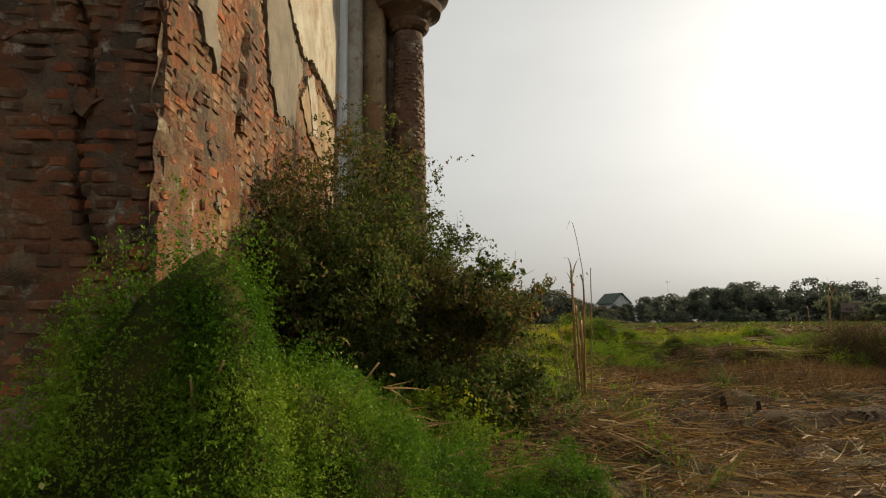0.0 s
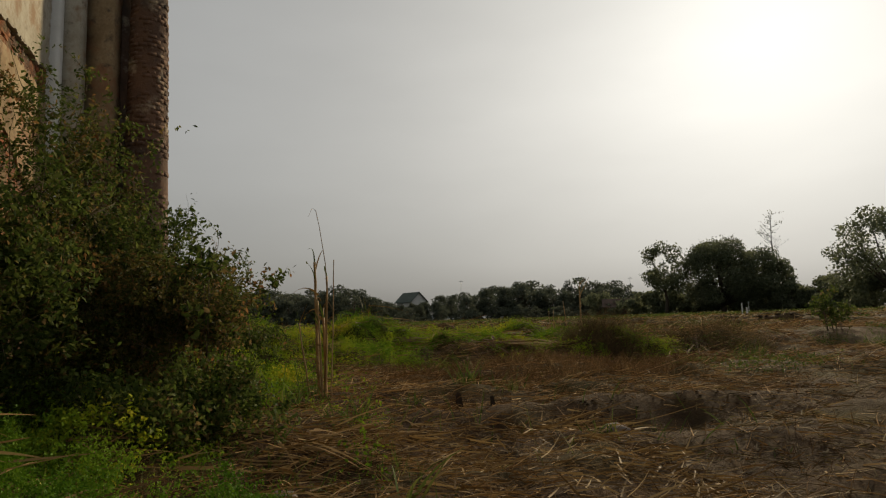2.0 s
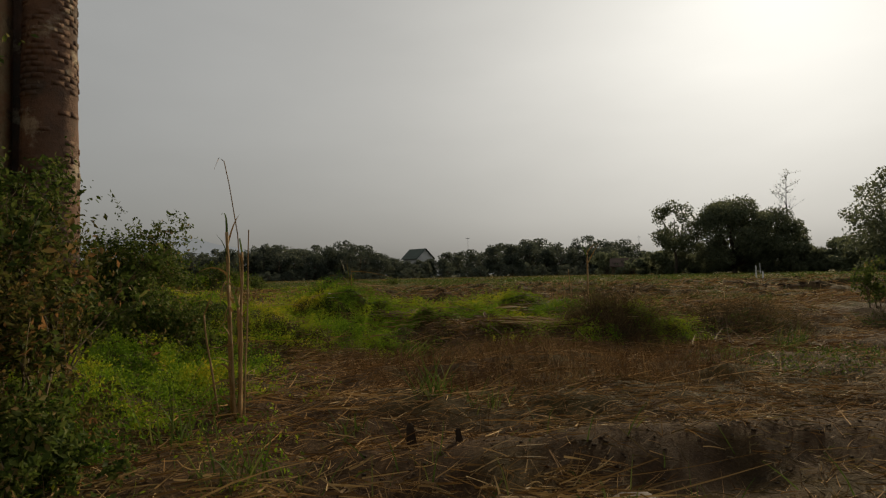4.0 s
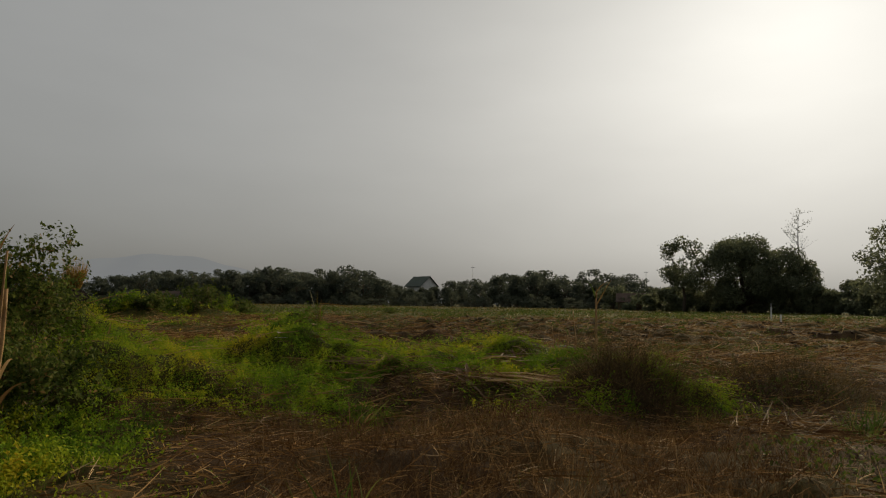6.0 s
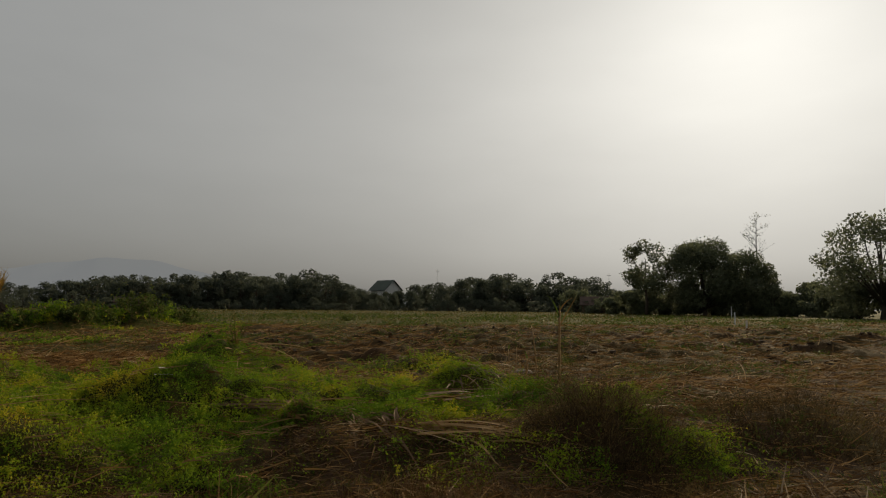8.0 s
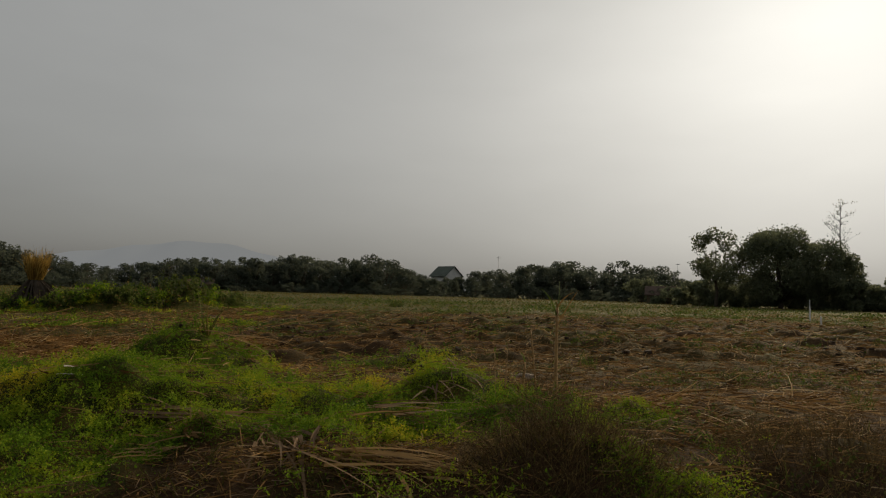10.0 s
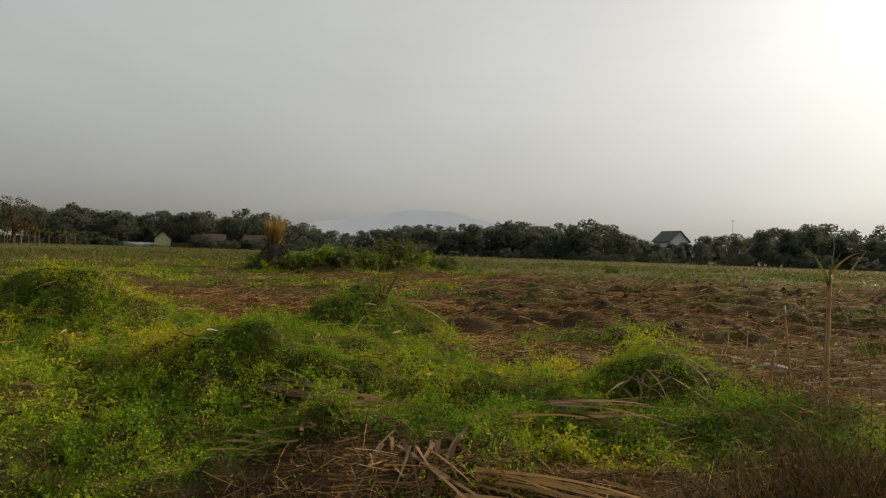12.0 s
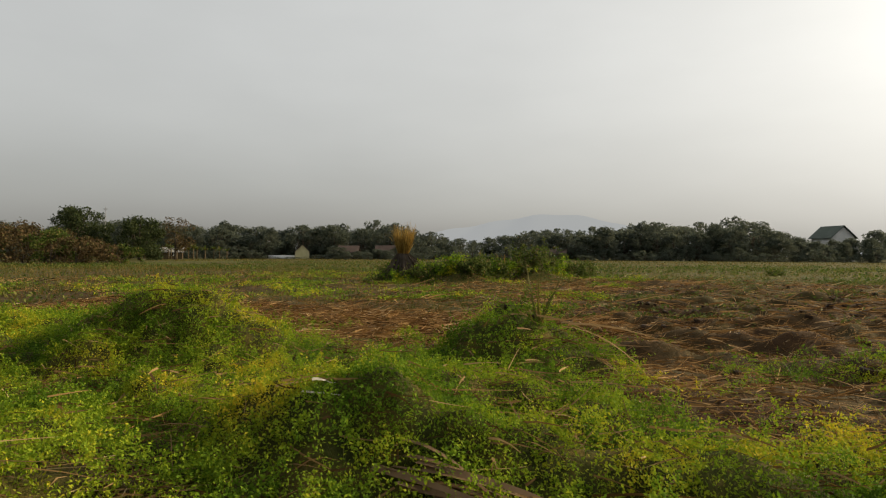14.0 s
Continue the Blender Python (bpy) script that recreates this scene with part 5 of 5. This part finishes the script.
# white posts at the field edge
for k_, (x, y, h_) in enumerate(((37.4, 47.9, 0.9), (76.0, 96.0, 1.8), (29.5, 37.2, 0.5))):
    bm = bmesh.new()
    bmesh.ops.create_cone(bm, cap_ends=True, segments=8, radius1=0.06, radius2=0.05, depth=h_ + 0.3)
    po = part("post", bm, M_WHITE, None)
    po.location = (x, y, float(height(x, y)) + h_ / 2 - 0.1)
    tagged(po, "whitewashed boundary post at the field edge", "post", "boundary posts")
# far utility poles
for k_, (az_, d_, h_) in enumerate(((13.5, 240, 16), (29.2, 250, 15), (-51.5, 190, 14))):
    e = thing("utility_pole", (2 + d_ * math.sin(radians(az_)), 6 + d_ * math.cos(radians(az_)), 0.1), "thin grey utility pole behind the trees", "pole", "utility poles")
    part_np("mast", tube([(0, 0, -0.5), (0, 0, h_)], [0.08, 0.05], 6), M_METAL, e)
    part_np("crossarm", box_vf(-0.8, 0.8, -0.06, 0.06, h_ - 0.7, h_ - 0.55), M_METAL, e)

# ---- ground cover: creeping vines, straw, grasses ----
def scatter(x0, x1, y0, y1, per_m2, keep, r):
    n_ = int((x1 - x0) * (y1 - y0) * per_m2)
    x, y = r.uniform(x0, x1, n_), r.uniform(y0, y1, n_)
    ok = r.random(n_) < keep(x, y)
    return x[ok], y[ok]


def stuff(name, vf, mat, label, category):
    return tagged(link_mesh(name, mesh_np(name, *vf), mat), label, category, kind="stuff")


def vines(x0, x1, y0, y1, per_m2, size, mat, label, seed, depth=0.10, keep=None, lumps=0.0, lump_r=0.09, swell=0.32, cell=0.26):
    """A loose layer of leaves that hugs the slope, with leafy shoots that rise from it."""
    r = np.random.default_rng(seed)
    keep = keep or (lambda a, b: np.clip(np.minimum(green(a, b) * 1.6, 1) ** 1.2 * (1.1 + 1.5 * rough(a + 21, b + 4, 0.4, 3)), 0, 1))
    e_ = 0.03

    def normals(x, y):
        n_ = np.stack([height(x - e_, y) - height(x + e_, y), height(x, y - e_) - height(x, y + e_), np.full(len(x), 2 * e_)], 1)
        return n_ / np.linalg.norm(n_, axis=1, keepdims=True)

    def bulge(x, y):
        return np.clip(rough(x + 5, y + 3, cell, 2) * swell - 0.01, 0, 0.25)

    x, y = scatter(x0, x1, y0, y1, per_m2, keep, r)
    n_ = normals(x, y)
    steep = np.minimum((1.6 / n_[:, 2] - 1.4).astype(int), 4)          # more leaves where the slope is steep
    x, y = np.repeat(x, 1 + steep), np.repeat(y, 1 + steep)
    x, y = x + r.normal(0, 0.015, len(x)), y + r.normal(0, 0.015, len(x))
    n_ = normals(x, y)
    lump = bulge(x, y)
    P_ = np.stack([x, y, height(x, y)], 1) + n_ * (lump * r.random(len(x)) ** 0.35 + depth * r.beta(1.3, 2.0, len(x)))[:, None]
    P_ += r.normal(0, 0.012, P_.shape)
    if lumps:
        cx, cy = scatter(x0, x1, y0, y1, lumps, lambda a, b: keep(a, b) * np.clip(0.7 + 3.2 * rough(a + 71, b + 15, 0.22, 2), 0.04, 1), r)
        cn = normals(cx, cy)
        more = np.minimum((1 / cn[:, 2]).astype(int), 3)           # more shoots where the slope is steep
        cx, cy = np.repeat(cx, more), np.repeat(cy, more)
        cx, cy = cx + r.normal(0, 0.03, len(cx)), cy + r.normal(0, 0.03, len(cx))
        cn = normals(cx, cy)
        C = np.stack([cx, cy, height(cx, cy)], 1) + cn * (0.02 + bulge(cx, cy))[:, None]
        tips_, _ = twig_points(r, C, 11, lump_r, size, cn, 0.3)
        P_ = np.concatenate([P_, tips_])
    return stuff("creeping_vines", leaf_cloud(P_, size, 0.45, 0.52, r), mat, label, "vines")


vines(-4.2, -0.6, -0.9, 2.9, 15000, 0.017, M_VINE_WALL, "bright green creeping vines over a heap by the wall", 501, 0.07, lambda a, b: np.clip(np.minimum(green(a, b) * 3, 1) * np.clip(1.0 + 2.0 * rough(a + 2, b + 6, 0.34, 2), 0.75, 1), 0, 1), 1500, 0.11, 0.7, 0.24)
vines(-4.5, 2.0, 2.9, 10.0, 4200, 0.032, M_VINE, "green creepers and weeds along the ruin", 502, 0.10, lambda a, b: np.clip(green(a, b) ** 1.3 * (1.0 + 1.5 * rough(a + 21, b + 4, 0.4, 3)), 0, 1) * (a < -0.3 + 0.12 * b), 190, 0.20, 0.6, 0.35)
vines(-6.0, 7.4, 10.0, 15.6, 4300, 0.026, M_VINE, "green and yellow creepers over mounds of cane waste", 503, 0.06, None, 330, 0.17, 0.5, 0.30)
vines(-9.0, 6.5, 15.6, 19.5, 1900, 0.032, M_VINE, "green creepers over low mounds", 504, 0.07, None, 170, 0.20, 0.45, 0.35)
vines(-16.0, -6.0, 9.0, 20.0, 500, 0.055, M_VINE, "green creepers at the field's edge", 505, 0.14)
weedy = lambda a, b: np.clip((rough(a * 0.6, b + 33, 1.3, 3) - 0.16) * 5, 0, 1) * (1 - green(a, b))
vines(5.0, 18.0, 6.5, 20.0, 420, 0.045, M_BUSH, "low green weeds sprouting through the straw", 506, 0.12, weedy)
vines(-1.0, 45.0, 20.0, 50.0, 190, 0.08, M_GRASS, "low green weeds in patches of the cut field", 507, 0.16, weedy)
vines(-26.0, 0.0, 22.0, 52.0, 170, 0.085, M_VINE, "low green weeds among the far grass", 508, 0.18, weedy)
vines(-70.0, 70.0, 46.0, 110.0, 9, 0.22, M_GRASS, "dark weed clumps of the far field", 509, 0.3, lambda a, b: np.clip((rough(a * 0.5, b + 13, 3.0, 3) - 0.1) * 5, 0, 1))
vines(-60.0, -14.0, 20.0, 60.0, 14, 0.15, M_GRASS, "dark weed clumps among the far grass", 510, 0.25, lambda a, b: np.clip((rough(a * 0.6, b + 23, 2.0, 3) - 0.1) * 5, 0, 1))
# small yellow-white flowers in the wall heap
fr_ = np.random.default_rng(511)
x, y = scatter(-3.6, -1.2, -0.6, 2.4, 16, lambda a, b: green(a, b), fr_)
stuff("small_flowers", leaf_cloud(np.stack([x, y, height(x, y) + 0.14], 1), 0.022, 0.8, 0.9, fr_), M_FLOWER, "tiny pale yellow flowers among the vines", "flowers")


def sprigs(x0, x1, y0, y1, per_m2, hgt, width, mat, name, label, seed, keep, lean=0.45, droop=0.35, category="grass", seg=3):
    r = np.random.default_rng(seed)
    x, y = scatter(x0, x1, y0, y1, per_m2, keep, r)
    n_ = len(x)
    P_ = np.stack([x, y, height(x, y) - 0.01], 1)
    D_ = np.stack([r.normal(0, lean, n_), r.normal(0, lean, n_), np.ones(n_)], 1)
    return stuff(name, ribbons(P_, D_, hgt * r.uniform(0.4, 1.25, n_), width, r.uniform(0, droop, n_), seg, r=r), mat, label, category)


def straw(x0, x1, y0, y1, per_m2, length, width, label, seed, keep, lift=0.05, mat=M_STRAW):
    r = np.random.default_rng(seed)
    x, y = scatter(x0, x1, y0, y1, per_m2, keep, r)
    n_ = len(x)
    a_ = r.normal(0.1, 0.9, n_)
    P_ = np.stack([x, y, height(x, y) + r.uniform(0.004, lift, n_)], 1)
    D_ = np.stack([np.cos(a_), np.sin(a_), r.normal(0.02, 0.16, n_)], 1)
    L_ = length * r.lognormal(-0.2, 0.5, n_)
    V, F = ribbons(P_, D_, L_, width * r.uniform(0.4, 1.4, n_), r.uniform(-0.05, 0.2, n_), 3, r=r, taper=0.7)
    V[:, 2] = np.maximum(V[:, 2], height(V[:, 0], V[:, 1]) + 0.004)
    return stuff("straw_litter", (V, F), mat, label, "straw")


bare_soil = lambda a, b: np.clip(1.0 - green(a, b), 0.04, 1) * np.clip(0.8 + rough(a + 3, b, 0.8, 3) * 1.6, 0.08, 1)
straw(-2.0, 5.5, 1.2, 6.2, 420, 0.19, 0.008, "dry cane straw strewn over dark soil", 521, lambda a, b: bare_soil(a, b) * np.maximum(np.clip(1.0 - 0.3 * (a - 0.2), 0.25, 1), np.clip((b - 4.5) * 2, 0, 0.95)))
straw(-1.9, 2.2, 1.9, 4.6, 230, 0.24, 0.012, "pale golden cane straw at the foot of the bushes", 520, lambda a, b: np.clip(1.0 - 0.7 * green(a, b) + rough(a + 3, b, 0.6, 3) * 1.6, 0, 1), 0.09, M_CANELEAF)
straw(-1.0, 11.0, 6.0, 13.0, 260, 0.24, 0.010, "dry cane straw strewn over brown soil", 522, bare_soil)
straw(2.0, 12.0, 1.5, 7.0, 380, 0.13, 0.007, "dull straw and trash strewn over dark soil", 523, bare_soil, 0.05, M_WITHER)
straw(-7.0, 16.0, 13.0, 24.0, 150, 0.28, 0.014, "dry cane straw lying in the cut field", 524, lambda a, b: np.clip(1.0 - green(a, b) - 0.6 * field_green(a, b), 0.02, 1))
straw(-8.0, 34.0, 24.0, 48.0, 34, 0.45, 0.028, "dry cane straw lying in the cut field", 525, lambda a, b: np.clip(1.0 - field_green(a, b) * 1.1, 0.02, 1))
straw(14.0, 46.0, 8.0, 30.0, 30, 0.42, 0.024, "dry cane straw strewn over the open field", 529, lambda a, b: np.clip(0.7 + rough(a, b, 1.5, 3) * 1.4, 0.1, 1), 0.08)
straw(34.0, 70.0, 24.0, 60.0, 6, 0.6, 0.045, "dry cane straw strewn over the open field", 530, lambda a, b: np.clip(0.7 + rough(a, b, 2.5, 3) * 1.4, 0.1, 1), 0.1)
straw(-14.0, 1.5, 18.2, 24.5, 210, 0.34, 0.018, "pale dry straw strewn beside the creepers", 527, lambda a, b: np.clip(1.1 - ((b - 20.6) / 2.6) ** 2 + rough(a, b, 1.2, 3) * 1.6, 0, 1), 0.09)
straw(-30.0, 0.0, 22.0, 46.0, 9, 0.45, 0.03, "dry straw among the far grass", 528, lambda a, b: np.clip(0.6 + rough(a, b, 2.5, 3) * 1.6, 0, 1), 0.12)
straw(-6.0, 7.0, 10.5, 17.5, 30, 0.35, 0.018, "dry leaves caught in the creepers", 526, lambda a, b: green(a, b), 0.16, M_CANELEAF)
straw(5.2, 8.6, 8.0, 9.8, 260, 0.45, 0.014, "mat of orange-brown dry cane leaves", 519, lambda a, b: np.clip(1.2 - ((a - 6.8) / 1.5) ** 2 - ((b - 8.9) / 0.7) ** 2, 0, 1), 0.10, M_DRYGRASS)
straw(6.5, 10.0, 11.8, 14.0, 160, 0.5, 0.014, "mat of dry cane leaves", 518, bare_soil, 0.12)
brown_zone = lambda a, b: np.clip(1.3 - ((a - 3.0) / 2.6) ** 2 - ((b - 8.4) / 1.9) ** 2 + rough(a, b, 0.8, 2) * 1.2, 0, 1)
sprigs(0.2, 6.2, 6.2, 10.9, 520, 0.32, 0.005, M_DRYGRASS, "dry_grass", "fine reddish-brown dry grass", 531, brown_zone)
sprigs(-2.0, 12.0, 1.5, 13.5, 70, 0.16, 0.006, M_DRYGRASS, "dry_grass", "short dry stubble", 532, bare_soil, 0.7)
sprigs(-7.0, 18.0, 13.5, 26.0, 45, 0.18, 0.009, M_DRYGRASS, "dry_grass", "short dry stubble of the cut field", 533, lambda a, b: np.clip(1 - green(a, b), 0, 1), 0.7)
sprigs(-6.0, 7.0, 9.5, 19.0, 90, 0.16, 0.007, M_GRASS, "green_grass", "green grass shoots among the creepers", 534, lambda a, b: green(a, b) ** 2)
sprigs(-4.0, 1.0, 2.0, 10.0, 110, 0.28, 0.008, M_GRASS, "green_grass", "long green weeds along the ruin", 535, lambda a, b: green(a, b) ** 2)
sprigs(-22.0, 0.0, 20.0, 46.0, 42, 0.30, 0.018, M_PALEGRASS, "field_grass", "pale green and straw-coloured field grass", 536, lambda a, b: np.clip(field_green(a, b), 0.15, 1))
sprigs(-6.0, 40.0, 24.0, 52.0, 26, 0.18, 0.018, M_GRASS, "field_grass", "green grass in patches of the cut field", 537, lambda a, b: field_green(a, b))
sprigs(-110.0, 110.0, 96.0, 190.0, 3.0, 0.3, 0.06, M_PALEGRASS, "field_grass", "pale green grass at the field's far edge", 545, lambda a, b: np.clip(0.7 + rough(a, b, 5.0, 3), 0, 1), seg=1)
sprigs(-60.0, 60.0, 46.0, 96.0, 16, 0.20, 0.025, M_PALEGRASS, "field_grass", "pale green grass of the far field", 538, lambda a, b: field_green(a, b), seg=1)
sprigs(-75.0, -16.0, 14.0, 60.0, 8, 0.4, 0.03, M_PALEGRASS, "field_grass", "dry mixed grass of the far field", 539, lambda a, b: np.full(np.shape(a), 0.8), seg=2)
sprigs(5.0, 20.0, 6.0, 26.0, 22, 0.22, 0.010, M_GRASS, "green_grass", "thin green regrowth in the straw", 540, lambda a, b: np.clip(rough(a, b, 1.6, 3) * 2.2 - 0.2, 0, 1))
straw(-0.5, 5.2, 9.4, 12.2, 360, 0.17, 0.008, "grey-brown leaf litter in the hollow", 517, lambda a, b: np.clip(0.7 + rough(a + 8, b, 0.5, 3) * 1.8 - 0.6 * green(a, b), 0, 1), 0.08, M_OLDLEAF)
sprigs(-0.6, 7.0, 9.2, 12.0, 620, 0.14, 0.008, M_PALEGRASS, "low_weeds", "low dull green weeds in the hollow", 541, lambda a, b: np.clip(0.75 + rough(a, b, 0.6, 3) * 1.8, 0, 1), 0.8, category="weeds")
sprigs(-1.5, 7.0, 2.0, 9.0, 60, 0.12, 0.007, M_GRASS, "low_weeds", "low green weeds sprouting in the straw", 542, lambda a, b: np.clip(rough(a + 9, b, 0.9, 3) * 2.4 - 0.3, 0, 1), 0.7, category="weeds")
sprigs(-2.0, 0.3, 2.1, 4.8, 150, 0.20, 0.008, M_GRASS, "green_grass", "green grass shoots at the foot of the bushes", 543, lambda a, b: np.clip(0.45 + rough(a + 4, b + 9, 0.5, 3) * 2.2, 0, 1), 0.55)
sprigs(0.2, 3.4, 3.2, 5.6, 26, 0.30, 0.010, M_GRASS, "green_grass", "long green grass blades in the straw", 544, lambda a, b: np.clip(rough(a + 14, b + 9, 0.5, 3) * 3 - 0.3, 0, 1), 0.4)
# dark clods on the turned soil
cr = np.random.default_rng(551)
x, y = scatter(0.6, 7.0, 3.6, 5.0, 60, lambda a, b: np.exp(-((b - 4.75) / 0.35) ** 2), cr)
# clods added over the cut field; their dark colour imitates furrow shadows
x2, y2 = scatter(-1.0, 30.0, 17.0, 44.0, 7.0, lambda a, b: np.clip(rough(a, b * 2, 1.4, 2) * 3, 0, 1) * (1 - field_green(a, b)), cr)
x, y = np.concatenate([x, x2]), np.concatenate([y, y2])
pieces = []
for k_ in range(len(x)):
    v0, f0 = box_vf(-0.5, 0.5, -0.5, 0.5, -0.5, 0.5)
    v0 = (v0 + cr.normal(0, 0.16, v0.shape)) * cr.uniform(0.02, 0.06) * (0.38 if y[k_] < 10 else 2.6) * np.array([1, 1, 0.7]) + np.array([x[k_], y[k_], float(height(x[k_], y[k_]))])
    pieces.append((v0, f0))
stuff("soil_clods", joined(pieces), M_CLOD, "dark clods of turned soil, the far ones added as furrow shade", "soil")

# ---- bricks of the ruin, last ----
COURSE, BL, BH = 0.074, 0.215, 0.066
loose = []
made_bricks = 0


def lay(face, s0, s1, z0, z1, near):
    """Courses on the long wall (face 0) or the end wall (face 1)."""
    global made_bricks
    r = random.Random(900 + face * 7 + int(s0 * 10))
    z = z0
    row = 0
    while z < z1:
        s = s0 - (BL * 0.5 if row % 2 else 0.0) + r.uniform(-0.02, 0.02)
        while s < s1:
            ln = BL * r.choice((1, 1, 0.52, 0.7)) * r.uniform(0.92, 1.04)
            a_, b_ = max(s, s0 + 0.003), min(s + ln, s1)
            s += ln + 0.009
            if b_ - a_ < 0.05 or r.random() < 0.04 + (0.35 if face == 0 else 0.2) * max(0.0, float(rough(s * 1.0 + 5 * face, z * 1.4, 0.6, 3)) - 0.15):
                continue
            if face == 0 and any(h_[0] - 0.02 < (a_ + b_) / 2 < h_[1] + 0.02 and h_[2] - 0.05 < z < h_[3] for h_ in HOLES):
                continue
            spans = [(a_, b_)]
            if face == 1 and 1.0 < z < 3.6:
                c = crack(z)
                if a_ < c < b_:
                    spans = [(a_, c - 0.018), (c + 0.018, b_)]
            for p0, p1 in spans:
                if p1 - p0 < 0.03:
                    continue
                out = 0.010 * r.random() ** 2 - (0.03 if r.random() < 0.10 else 0.0) + (0.012 if r.random() < 0.04 else 0.0)
                out -= float(worn(face, np.array((p0 + p1) / 2), np.array(z)))
                dim = (p1 - p0, 0.10, BH * r.uniform(0.88, 1.06))
                if face == 0:
                    loc = ((p0 + p1) / 2, 0.05 - out, z + BH / 2)
                    m = Matrix.LocRotScale(loc, Euler((r.gauss(0, 0.010), r.gauss(0, 0.016), r.gauss(0, 0.004))), dim)
                else:
                    loc = (0.05 - out, (p0 + p1) / 2, z + BH / 2)
                    m = Matrix.LocRotScale(loc, Euler((r.gauss(0, 0.010), r.gauss(0, 0.018), math.pi / 2 + r.gauss(0, 0.012))), dim)
                me_ = r.choice(BRICK_MESHES)
                if near and made_bricks < 300:
                    ob = new("brick", me_)
                    ob.parent = long_wall if face == 0 else end_wall
                    ob.matrix_local = m
                    made_bricks += 1
                else:
                    co = np.empty(len(me_.vertices) * 3)
                    me_.vertices.foreach_get("co", co)
                    co = co.reshape(-1, 3) @ np.array(m.to_3x3()).T + np.array(m.translation)
                    loose.append((me_, co))
        z += COURSE
        row += 1


lay(1, 0.0, 0.85, 0.75, 3.2, True)
lay(0, 0.0, 0.75, 0.95, 2.9, True)
lay(1, 0.87, 2.2, -0.4, 3.4, False)
lay(1, 0.0, 0.85, -0.4, 0.74, False)
lay(0, 0.0, 0.75, -0.4, 0.94, False)
lay(0, 0.0, 0.75, 2.92, 4.2, False)
lay(0, 0.76, 3.6, -0.2, 4.6, False)
lay(0, 3.6, 7.4, 0.3, 4.4, False)
ring_bricks = []
cb = np.random.default_rng(61)
for row in range(78):
    z0 = 0.30 + row * COURSE
    rad = 0.36 - 0.0025 * (z0 - 0.3) / 0.17
    for k_ in range(13):
        if cb.random() < (0.45 if z0 > 3.4 else 0.75) or (2.6 < z0 < 3.1 and cb.random() < 0.7):
            continue
        a0 = (k_ + 0.5 * (row % 2)) * 2 * math.pi / 13
        half = 2 * math.pi / 13 * rad * 0.46
        v0, f0 = box_vf(rad - 0.06, rad + cb.uniform(0.001, 0.006), -half, half, z0, z0 + BH * cb.uniform(0.85, 1.0))
        v0 = v0 + cb.normal(0, 0.0025, v0.shape)
        c_, s_ = math.cos(a0), math.sin(a0)
        v0 = np.stack([v0[:, 0] * c_ - v0[:, 1] * s_, v0[:, 0] * s_ + v0[:, 1] * c_, v0[:, 2]], 1)
        ring_bricks.append((v0, f0))
part_np("column_bricks", joined(ring_bricks), M_COLUMN, column, "worn sooty red bricks")["kind"] = "stuff"
vs, fs, o = [], [], 0
for me_, co in loose:
    vs.append(co)
    fs += [tuple(i + o for i in p.vertices) for p in me_.polygons]
    o += len(co)
rest = bpy.data.meshes.new("brickwork")
rest.from_pydata(np.concatenate(vs).tolist(), [], fs)
tagged(link_mesh("brickwork", rest, M_BRICK, ruin), "weathered red and sooty bricks", kind="stuff")
